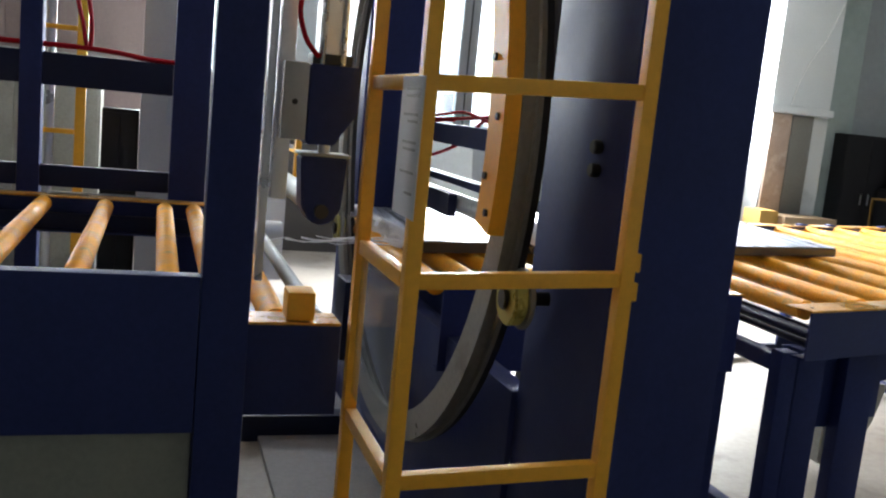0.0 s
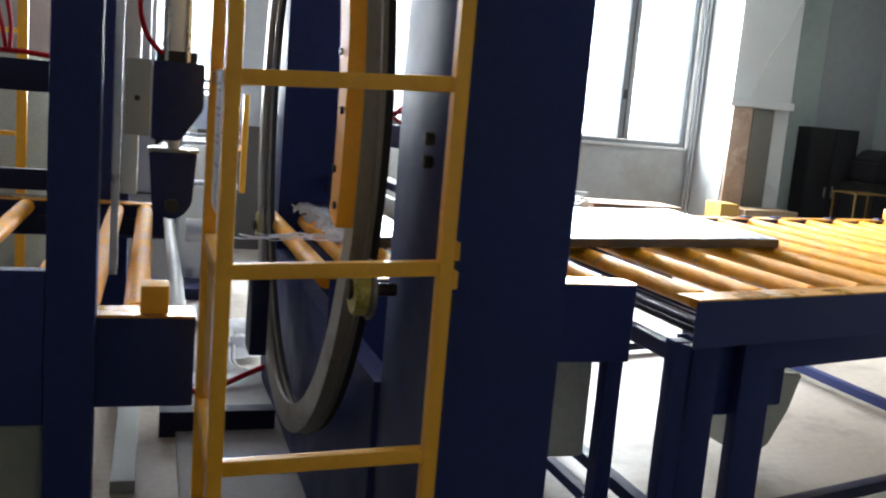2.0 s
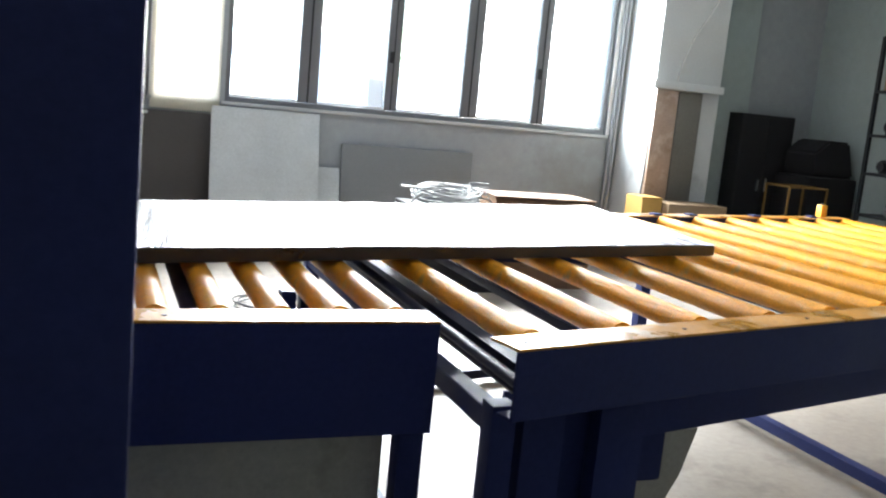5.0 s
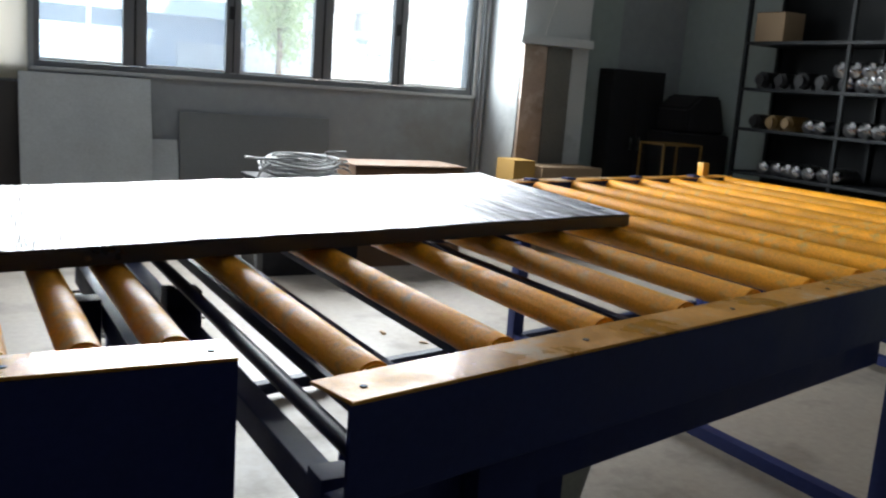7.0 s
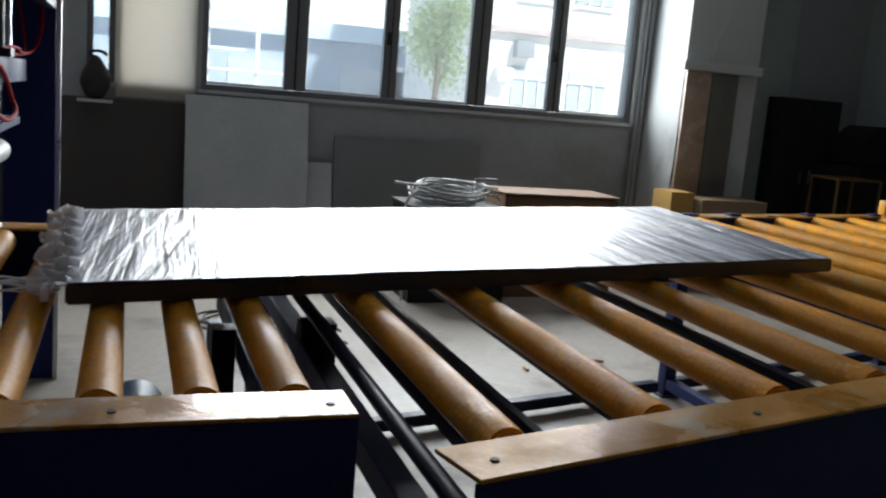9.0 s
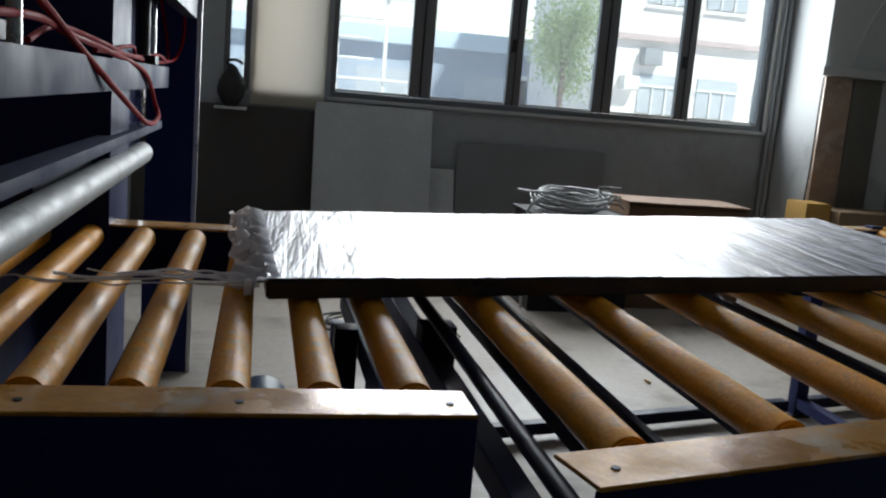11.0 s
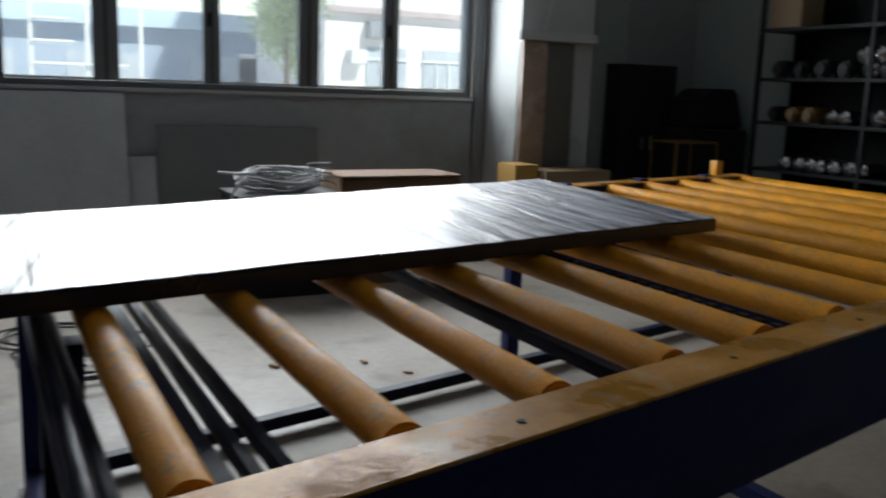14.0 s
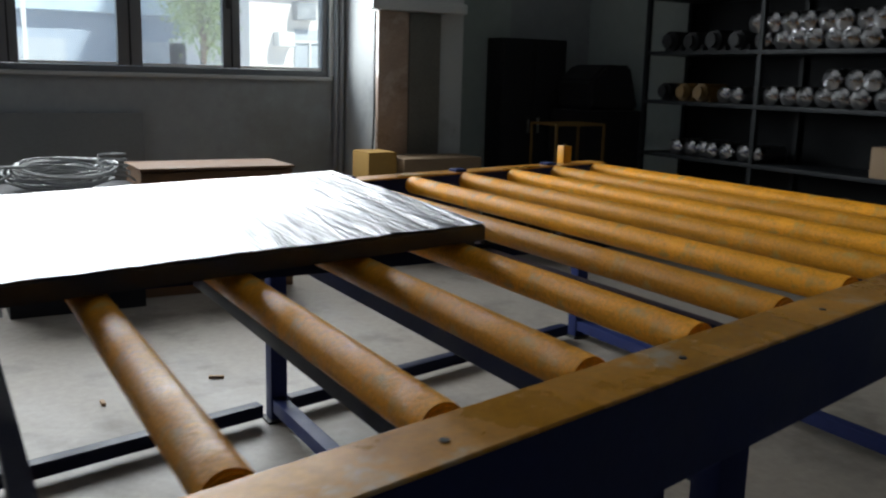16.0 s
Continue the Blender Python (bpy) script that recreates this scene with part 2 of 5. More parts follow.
def film_material():
    mat = material("wrapped film", (0.31, 0.32, 0.37), 0.36, 0.0, 0.25, 2.2, stain=(0.13, 0.134, 0.15), stain_scale=3.6, stain_size=0.60, coat=0.8)
    n, l = mat.node_tree.nodes, mat.node_tree.links
    bsdf = n["Principled BSDF"]
    bsdf.inputs["Coat Roughness"].default_value = 0.13
    bsdf.inputs["Specular IOR Level"].default_value = 0.3
    co = n.new("ShaderNodeTexCoord")
    # slack patches, where the film lies loose and dull
    pm = n.new("ShaderNodeMapping")
    pm.vector_type = "TEXTURE"
    pm.inputs["Rotation"].default_value = (0, 0, radians(15))
    pm.inputs["Scale"].default_value = (1 / 6.0, 1 / 2.2, 1)
    l.new(co.outputs["Object"], pm.inputs["Vector"])
    pt = n.new("ShaderNodeTexNoise")
    pt.inputs["Scale"].default_value, pt.inputs["Detail"].default_value, pt.inputs["Roughness"].default_value = 1.0, 7, 0.62
    l.new(pm.outputs["Vector"], pt.inputs["Vector"])
    pr = n.new("ShaderNodeMapRange")
    pr.inputs["From Min"].default_value, pr.inputs["From Max"].default_value = 0.60, 0.68
    pr.inputs["To Min"].default_value, pr.inputs["To Max"].default_value = 0.18, 0.03
    l.new(pt.outputs["Fac"], pr.inputs["Value"])
    l.new(pr.outputs["Result"], bsdf.inputs["Coat Weight"])
    heights = []
    for turn, scale, weight in ((-2, (1 / 19, 1 / 0.7, 1), 0.8), (-9, (1 / 13, 1 / 0.6, 1), 1.0)):
        mp = n.new("ShaderNodeMapping")
        mp.vector_type = "TEXTURE"
        mp.inputs["Rotation"].default_value = (0, 0, radians(turn))
        mp.inputs["Scale"].default_value = scale
        l.new(co.outputs["Object"], mp.inputs["Vector"])
        t = n.new("ShaderNodeTexNoise")
        t.inputs["Scale"].default_value, t.inputs["Detail"].default_value, t.inputs["Roughness"].default_value = 1.5, 5, 0.6
        t.inputs["Distortion"].default_value = 0.6
        l.new(mp.outputs["Vector"], t.inputs["Vector"])
        m = n.new("ShaderNodeMath")
        m.operation = "MULTIPLY"
        m.inputs[1].default_value = weight
        l.new(t.outputs["Fac"], m.inputs[0])
        heights.append(m.outputs[0])
    add = n.new("ShaderNodeMath")
    l.new(heights[0], add.inputs[0])
    l.new(heights[1], add.inputs[1])
    # streaks of window sheen put into the colour: ridges milky, tight film between dark
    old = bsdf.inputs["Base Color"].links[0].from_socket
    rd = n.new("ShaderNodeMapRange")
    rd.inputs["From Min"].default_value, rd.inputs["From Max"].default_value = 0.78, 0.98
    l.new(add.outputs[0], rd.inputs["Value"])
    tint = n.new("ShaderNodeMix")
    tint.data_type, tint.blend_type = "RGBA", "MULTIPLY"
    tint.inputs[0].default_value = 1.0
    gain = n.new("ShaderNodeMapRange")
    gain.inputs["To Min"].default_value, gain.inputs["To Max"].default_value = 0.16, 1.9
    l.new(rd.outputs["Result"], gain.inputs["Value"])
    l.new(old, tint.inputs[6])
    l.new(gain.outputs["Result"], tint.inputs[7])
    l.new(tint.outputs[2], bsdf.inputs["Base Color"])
    b = n.new("ShaderNodeBump")
    b.inputs["Distance"].default_value = 0.036
    # wrinkles are deepest at the leading end of the load
    sx = n.new("ShaderNodeSeparateXYZ")
    l.new(co.outputs["Object"], sx.inputs[0])
    deep = n.new("ShaderNodeMapRange")
    deep.inputs["From Min"].default_value, deep.inputs["From Max"].default_value = 0.0, 0.75
    deep.inputs["To Min"].default_value, deep.inputs["To Max"].default_value = 0.4, 1.0
    l.new(sx.outputs["X"], deep.inputs["Value"])
    l.new(deep.outputs["Result"], b.inputs["Strength"])
    l.new(add.outputs[0], b.inputs["Height"])
    l.new(b.outputs["Normal"], bsdf.inputs["Normal"])
    l.new(b.outputs["Normal"], bsdf.inputs["Coat Normal"])
    return mat


def thin_sheet(name, color, through_share):
    """A sheet that lets part of the light through it."""
    mat = material(name, color, 0.7, 0.0, 0.05, 2.0)
    n, l = mat.node_tree.nodes, mat.node_tree.links
    tr = n.new("ShaderNodeBsdfTranslucent")
    tr.inputs["Color"].default_value = (*color, 1)
    mx = n.new("ShaderNodeMixShader")
    mx.inputs[0].default_value = through_share
    l.new(n["Principled BSDF"].outputs[0], mx.inputs[1])
    l.new(tr.outputs[0], mx.inputs[2])
    l.new(mx.outputs[0], n["Material Output"].inputs["Surface"])
    return mat


for dull in (M_ZINC, M_MOTOR, M_BLUE, M_NAVY2, M_BEAM, M_RED, M_RACK, M_DARKCAB, M_RACKSHADE):
    dull.node_tree.nodes["Principled BSDF"].inputs["Specular IOR Level"].default_value = 0.15
M_FILM = film_material()
M_FILMEND = thin_sheet("bunched film", (0.88, 0.87, 0.90), 0.6)
M_FILMEND.node_tree.nodes["Principled BSDF"].inputs["Coat Weight"].default_value = 0.4
M_FILMEND.node_tree.nodes["Principled BSDF"].inputs["Coat Roughness"].default_value = 0.2
M_CREAM = thin_sheet("cream blind", (0.84, 0.81, 0.72), 0.85)
M_LEAF = thin_sheet("leaves", (0.38, 0.46, 0.24), 0.5)
M_PAPER = thin_sheet("paper", (0.76, 0.77, 0.79), 0.35)


# ---- building helpers ----
TO_METRES = Matrix.Diagonal((U, U, U, 1)) @ Matrix.Translation((0, 0, -FLOOR))


def add_box(bm, lo, hi, m=None):
    r = bmesh.ops.create_cube(bm, size=1.0)
    c = Matrix.Translation([(a + b) / 2 for a, b in zip(lo, hi)]) @ Matrix.Diagonal([b - a for a, b in zip(lo, hi)] + [1])
    bmesh.ops.transform(bm, matrix=(m @ c) if m else c, verts=r["verts"])
    return r["verts"]


def box(lo, hi, bevel=0.004, seg=2, m=None):
    bm = bmesh.new()
    add_box(bm, lo, hi)
    if bevel:
        bmesh.ops.bevel(bm, geom=bm.edges[:], offset=bevel, segments=seg, profile=0.7, affect="EDGES")
    if m:
        bm.transform(m)
    return bm


def boxes(rows, bevel=0.004, m=None):
    bm = bmesh.new()
    for lo, hi in rows:
        add_box(bm, lo, hi)
    if bevel:
        bmesh.ops.bevel(bm, geom=bm.edges[:], offset=bevel, segments=1, affect="EDGES")
    if m:
        bm.transform(m)
    return bm


def add_rod(bm, a, b, r, seg=20, r2=None, caps=True):
    a, b = Vector(a), Vector(b)
    d = b - a
    m = Matrix.Translation((a + b) / 2) @ d.to_track_quat("Z", "Y").to_matrix().to_4x4()
    bmesh.ops.create_cone(bm, cap_ends=caps, segments=seg, radius1=r, radius2=r if r2 is None else r2, depth=d.length, matrix=m)


def rod(a, b, r, seg=20, bevel=0.0, r2=None):
    bm = bmesh.new()
    add_rod(bm, a, b, r, seg, r2)
    if bevel:
        ed = [e for e in bm.edges if any(len(f.verts) > 4 for f in e.link_faces)]
        bmesh.ops.bevel(bm, geom=ed, offset=bevel, segments=2, affect="EDGES")
    return bm


def smooth_path(points, steps=6):
    pts = [Vector(p) for p in points]
    out = []
    for i in range(len(pts) - 1):
        p0, p1, p2, p3 = pts[max(i - 1, 0)], pts[i], pts[i + 1], pts[min(i + 2, len(pts) - 1)]
        for k in range(steps):
            t = k / steps
            out.append(0.5 * ((2 * p1) + (p2 - p0) * t + (2 * p0 - 5 * p1 + 4 * p2 - p3) * t * t + (3 * p1 - p0 - 3 * p2 + p3) * t ** 3))
    out.append(pts[-1])
    return out


def hose(points, r, steps=6, seg=8, bm=None):
    bm = bm or bmesh.new()
    path = smooth_path(points, steps)
    rings = []
    for i, p in enumerate(path):
        d = (path[min(i + 1, len(path) - 1)] - path[max(i - 1, 0)]).normalized()
        side = d.cross(Vector((0.13, 0.27, 0.95))).normalized()
        up = side.cross(d)
        rings.append([bm.verts.new(p + r * (math.cos(2 * math.pi * k / seg) * side + math.sin(2 * math.pi * k / seg) * up)) for k in range(seg)])
    for a, b in zip(rings, rings[1:]):
        for k in range(seg):
            bm.faces.new((a[k], a[(k + 1) % seg], b[(k + 1) % seg], b[k]))
    bm.faces.new(rings[0][::-1])
    bm.faces.new(rings[-1])
    return bm


def profile_prism(pts, axis, lo, hi, bevel=0.0):
    """A closed 2D outline, swept along an axis (0, 1 or 2)."""
    bm = bmesh.new()
    others = [i for i in range(3) if i != axis]

    def at(p, v):
        c = [0, 0, 0]
        c[others[0]], c[others[1]], c[axis] = p[0], p[1], v
        return bm.verts.new(c)
    a, b = [at(p, lo) for p in pts], [at(p, hi) for p in pts]
    bm.faces.new(a[::-1])
    bm.faces.new(b)
    for i in range(len(pts)):
        j = (i + 1) % len(pts)
        bm.faces.new((a[i], a[j], b[j], b[i]))
    bmesh.ops.recalc_face_normals(bm, faces=bm.faces[:])
    if bevel:
        bmesh.ops.bevel(bm, geom=bm.edges[:], offset=bevel, segments=2, affect="EDGES")
    return bm


def shade(me, angle=0.6):
    me.polygons.foreach_set("use_smooth", [True] * len(me.polygons))
    me.set_sharp_from_angle(angle=angle)


def thing(name, base, label, category, group=""):
    ob = new(name)
    ob.empty_display_size = 0.1
    ob.location = at(base)
    return tagged(ob, label, category, group)


def base_of(ob):
    while ob.parent:
        ob = ob.parent
    return ob.location


def part(name, bm, mat, parent, label="", origin=None, flat=False):
    """A bmesh in the world's coordinates becomes one mesh under a thing (or a part of it)."""
    me = bpy.data.meshes.new(name)
    top = Vector(base_of(parent))
    org = at(origin) if origin is not None else top
    bm.transform(Matrix.Translation(-org) @ TO_METRES)
    bm.to_mesh(me)
    bm.free()
    me.materials.append(mat)
    if not flat:
        shade(me)
    ob = new(name, me)
    ob.parent = parent
    ob.location = org - top if parent.parent is None else Vector((0, 0, 0))
    if label:
        ob["label"] = label
    return ob


def solo(name, bm, mat, label, category="", group="", kind="", origin=None, flat=False):
    """A top-level thing, or a piece of the setting, that is one mesh."""
    me = bpy.data.meshes.new(name)
    org = at(origin) if origin is not None else Vector((0, 0, 0))
    bm.transform(Matrix.Translation(-org) @ TO_METRES)
    bm.to_mesh(me)
    bm.free()
    me.materials.append(mat)
    if not flat:
        shade(me)
    ob = new(name, me)
    ob.location = org
    return tagged(ob, label, category, group, kind)


def piece(name, me, parent, place, label=""):
    """One of several alike parts, on a shared mesh whose middle stands at a place of the plan."""
    ob = new(name, me)
    ob.parent = parent
    ob.location = at(place) - base_of(parent)
    if label:
        ob["label"] = label
    return ob


def mesh_of(name, bm, mat):
    """A mesh round its own middle, from plan units."""
    me = bpy.data.meshes.new(name)
    bm.transform(Matrix.Diagonal((U, U, U, 1)))
    bm.to_mesh(me)
    bm.free()
    me.materials.append(mat)
    shade(me)
    return me


# ---- the hall ----
X0, X1, Y0, H = -9.0, 9.88, -6.0, 4.6
F = FLOOR
solo("floor", box((X0, Y0, F - 0.2), (X1, WALL_Y, F), 0), M_FLOOR, "worn pale grey concrete floor", "floor", kind="structure")
solo("ground", box((-150, WALL_Y + 0.3, F - 0.5), (170, 400, F - 0.25), 0), M_YARD, "pale paved yard outside the windows", "ground", kind="structure")
solo("ceiling", box((X0, Y0, H), (X1, WALL_Y, H + 0.2), 0), M_CEIL, "grey metal sheet ceiling", "ceiling", kind="structure")
WINDOWS = [(-3.5, 0.967), (1.56, 1.785), (1.83, 2.44), (2.515, 6.89)]


def window_wall():
    t = WALL_Y + 0.26
    rows = [((X0, WALL_Y, F), (X1, t, 1.10)), ((X0, WALL_Y, HEAD), (X1, t, H))]
    edge = X0
    for a, b in WINDOWS:
        rows.append(((edge, WALL_Y, 1.10), (a, t, HEAD)))
        rows.append(((a, WALL_Y, 1.10), (b, t, SILL)))
        edge = b
    rows.append(((edge, WALL_Y, 1.10), (X1, t, HEAD)))
    solo("wall_north", boxes(rows, 0), M_DADO, "grey plastered wall under and between the windows", "wall", kind="structure", flat=True)


window_wall()
solo("wall_east", box((X1, Y0, F), (X1 + 0.25, WALL_Y + 0.26, H), 0), M_GREENWALL, "grey green painted end wall", "wall", kind="structure")
solo("wall_west", box((X0 - 0.25, Y0, F), (X0, WALL_Y + 0.26, H), 0), M_BACKWALL, "plain grey wall", "wall", kind="structure")
solo("wall_south", box((X0, Y0 - 0.25, F), (X1, Y0, H), 0), M_BACKWALL, "plain grey wall", "wall", kind="structure")
solo("wall_step", box((7.92, WALL_Y - 0.10, F), (8.80, WALL_Y - 0.003, H), 0.006), M_GREENWALL, "grey green stretch of wall beside the pillar", "wall", kind="structure")
solo("pillar", box((7.04, 8.50, F), (7.90, WALL_Y - 0.003, H), 0.012), M_PILLAR, "square pale painted pillar beside the window", "pillar", kind="structure")
for k, (px, pr) in enumerate(((6.945, 0.020), (7.00, 0.026))):
    solo("pipe", rod((px, WALL_Y - 0.04, F), (px, WALL_Y - 0.04, H), pr, 12), M_GREYSTEEL, "grey pipe running up the wall beside the window", "pipe", kind="structure")


def window(name, x0, x1, bars):
    win = thing(name, ((x0 + x1) / 2, WALL_Y, SILL), "wide grey aluminium sliding window", "window")
    win["kind"] = "structure"
    y0, y1 = WALL_Y + 0.03, WALL_Y + 0.11
    part("window_frame", boxes([((x0, y0, SILL), (x1, y1, SILL + 0.05)), ((x0, y0, HEAD - 0.05), (x1, y1, HEAD)),
                                ((x0, y0, SILL + 0.05), (x0 + 0.05, y1, HEAD - 0.05)), ((x1 - 0.05, y0, SILL + 0.05), (x1, y1, HEAD - 0.05))], 0.003), M_FRAME, win)
    part("window_sill", box((x0 - 0.03, WALL_Y - 0.03, SILL - 0.035), (x1 + 0.03, y0 - 0.002, SILL - 0.003), 0.004), M_WALL, win)
    # flat strip on the wall face; white paints the daylight on the reveal
    part("reveal", boxes([((x1 + 0.003, WALL_Y - 0.012, SILL), (x1 + 0.055, WALL_Y - 0.002, HEAD))], 0.002), M_WHITE, win, "white strip standing in for the daylit reveal")
    cuts = [x0 + 0.05]
    for a, b in bars:
        m = part("mullion", box((a, y0 + 0.004, SILL + 0.052), (b, y1 - 0.004, HEAD - 0.052), 0.004), M_FRAME, win)
        part("groove", box((a + (b - a) * 0.46, y0 - 0.004, SILL + 0.06), (a + (b - a) * 0.54, y0 + 0.003, HEAD - 0.06), 0.001, 1), M_BLACK, m)
        cuts += [a, b]
    cuts.append(x1 - 0.05)
    for a, b in zip(cuts[::2], cuts[1::2]):
        pane = part("pane", box((a - 0.01, y0 + 0.03, SILL + 0.04), (b + 0.01, y0 + 0.036, HEAD - 0.04), 0), M_GLASS, win)
        pane.visible_shadow = False
        part("sash_rail", box((a + 0.002, y0 + 0.02, SILL + 0.052), (b - 0.002, y0 + 0.029, SILL + 0.075), 0.002, 1), M_WHITE, win, "bright lower sash rail")
    for a, b in bars[1::2]:
        part("latch", box((a + 0.02, y0 - 0.025, 1.80), (a + 0.06, y0 + 0.003, 1.92), 0.008), M_BLACK, win)
    return win


window("window_1", 2.515, 6.89, [(3.25, 3.457), (4.18, 4.322), (5.06, 5.255), (5.93, 6.08)])
window("window_2", -3.5, 0.967, [(-2.75, -2.5), (-1.8, -1.66), (-0.8, -0.55), (0.2, 0.34)])
window("window_3", 1.56, 1.785, [])
solo("blind_panel", box((1.80, WALL_Y - 0.025, 1.13), (2.464, WALL_Y - 0.005, HEAD), 0.002), M_CREAM, "cream blind drawn over the side window", "panel", kind="structure")
solo("brown_panelling", box((0.8, WALL_Y - 0.05, F), (2.43, WALL_Y - 0.005, 1.11), 0.005), M_BROWN, "dark brown lower wall panelling", "panel", kind="structure")


# ---- outside ----
def pale_building():
    b = thing("pale_building", (22, 31, F), "pale rendered building across the yard with barred windows", "building")
    part("wall", box((12.9, 30, F - 0.25), (46, 38, 9.5), 0.02), M_RENDER, b)
    part("roof_edge", box((12.7, 29.7, 9.5), (46.2, 38.2, 9.9), 0.03), M_WHITE, b)
    # added band; the eaves shadow is painted in its colour
    part("string_course", box((12.9, 29.75, 3.75), (46, 29.995, 3.95), 0.01), M_EAVESSHADE, b, "band coloured as the pinkish eaves shadow over the ground floor")
    for k in range(8):
        for z in (1.37, 5.0):
            x = 14.4 + 2.15 * k
            w = part("window", box((x, 29.93, z), (x + 1.5, 29.998, z + 1.3), 0.01), M_DARKPANE, b)
            part("frame", boxes([((x - 0.06, 29.86, z + 0.86), (x + 1.56, 29.925, z + 0.93)), ((x + 0.47, 29.86, z - 0.06), (x + 0.53, 29.925, z + 0.855)),
                                 ((x + 0.97, 29.86, z - 0.06), (x + 1.03, 29.925, z + 0.855)), ((x - 0.06, 29.86, z - 0.14), (x + 1.56, 29.925, z - 0.065))], 0.004), M_WHITE, w)
    # made-up box in place of a dark, round, dish-like object
    part("air_conditioner", box((14.35, 29.55, 2.95), (15.0, 29.995, 3.5), 0.03), M_GREYSTEEL, b, "grey box standing in for a dark round object on the wall")
    # white air conditioner boxes
    for x, z in ((13.7, 2.1), (20.7, 3.0), (25.7, 4.2)):
        part("air_conditioner", box((x, 29.5, z), (x + 0.55, 29.995, z + 0.45), 0.03), M_WHITE, b)
    return b


def grey_building():
    b = thing("grey_building", (3, 45, F), "long blue grey workshop with a pale blue roof across the yard", "building")
    part("wall", box((-40, 42, F - 0.25), (17.5, 52, 3.5), 0.02), M_SHED, b)
    part("roof", box((-40.4, 41.4, 3.5), (17.9, 52.4, 4.25), 0.03), M_SHEDROOF, b, "pale blue sheet roof")
    for k in range(8):
        x = -24 + 5.0 * k
        part("shutter", box((x, 41.93, F - 0.2), (x + 3.0, 41.998, 2.4), 0.01), M_DARKPANE, b)
    for k in range(4):
        x = 13.2 + 1.05 * k
        part("window", box((x, 41.93, 0.7), (x + 0.8, 41.998, 2.6), 0.01), M_WHITE, b)
    return b


def parked_car():
    c = thing("parked_car", (9.2, 33, F - 0.25), "small white car parked in the yard", "car")
    g = F - 0.25
    body = profile_prism([(8.0, g + 0.25), (8.0, g + 0.85), (8.5, g + 0.98), (9.0, g + 1.55), (10.4, g + 1.58), (10.9, g + 1.0), (11.0, g + 0.3)], 1, 32.2, 33.9, 0.05)
    part("body", body, M_WHITE, c)
    part("side_window", profile_prism([(8.75, g + 1.02), (9.1, g + 1.46), (10.3, g + 1.48), (10.6, g + 1.02)], 1, 32.17, 32.195, 0), M_DARKPANE, c)
    for x in (8.6, 10.4):
        part("wheel", rod((x, 32.12, g + 0.32), (x, 32.19, g + 0.32), 0.32, 20, 0.03), M_BLACK, c)
    return c


def tree():
    tr = thing("yard_tree", (10.3, 26, F - 0.25), "leafy green tree standing in the yard", "tree")
    rng = random.Random(4)
    base = Vector((10.3, 26, F - 0.25))
    bm = bmesh.new()
    add_rod(bm, base, base + Vector((0.05, 0, 3.2)), 0.12, 10, 0.07)
    tips = []
    for k in range(9):
        a = 2 * math.pi * k / 9 + rng.random()
        p = base + Vector((0.05, 0, 2.2 + 0.2 * k))
        q = p + Vector((math.cos(a) * rng.uniform(0.35, 0.8), math.sin(a) * rng.uniform(0.35, 0.8), rng.uniform(0.5, 1.3)))
        add_rod(bm, p, q, 0.05, 6, 0.02)
        tips += [q, p.lerp(q, 0.6)]
    part("trunk", bm, M_BARK, tr)
    verts, faces = [], []
    for _ in range(5200):
        c = rng.choice(tips) + Vector((rng.gauss(0, 0.3), rng.gauss(0, 0.3), rng.gauss(0.0, 0.34)))
        q = Euler((rng.uniform(0, 6), rng.uniform(0, 6), rng.uniform(0, 6))).to_matrix()
        s = rng.uniform(0.04, 0.08)
        n0 = len(verts)
        verts += [c + q @ Vector(v) * s for v in ((-1, 0, 0), (0, -0.5, 0.1), (1, 0, 0), (0, 0.5, 0.1))]
        faces.append((n0, n0 + 1, n0 + 2, n0 + 3))
    me = bpy.data.meshes.new("crown")
    me.from_pydata(verts, [], faces)
    bm = bmesh.new()
    bm.from_mesh(me)
    ob = part("crown", bm, M_LEAF, tr)
    ob["kind"] = "stuff"
    return tr


def pipe_rack():
    r = thing("pipe_rack", (4.4, 20, F - 0.25), "white painted pipe rack standing in the yard", "rack")
    for x in (3.4, 4.4, 5.4):
        part("post", box((x - 0.04, 19.96, F - 0.25), (x + 0.04, 20.04, 3.6), 0.005), M_WHITE, r)
    rng = random.Random(31)
    for k in range(8):
        part("rung", rod((3.441, 19.9, 0.3 + 0.42 * k), (rng.uniform(3.9, 5.7), 19.9, 0.3 + 0.42 * k), 0.03, 10), M_WHITE, r)
        part("bracket", box((3.42, 19.9, 0.28 + 0.42 * k), (3.44, 19.96, 0.32 + 0.42 * k), 0.003), M_WHITE, r)
    return r


pale_building()
grey_building()
parked_car()
pipe_rack()
tree()


# ---- conveyors ----
R_ROLL, Z_ROLL = 0.041, 0.762


def roller_mesh(name, length, r=R_ROLL):
    bm = bmesh.new()
    add_rod(bm, (0, -length / 2, 0), (0, length / 2, 0), r, 28)
    ed = [e for e in bm.edges if any(len(f.verts) > 4 for f in e.link_faces)]
    bmesh.ops.bevel(bm, geom=ed, offset=0.006, segments=2, affect="EDGES")
    add_rod(bm, (0, -length / 2 - 0.03, 0), (0, length / 2 + 0.03, 0), 0.012, 10)
    return mesh_of(name, bm, M_ZINC)


SPINNERS = []


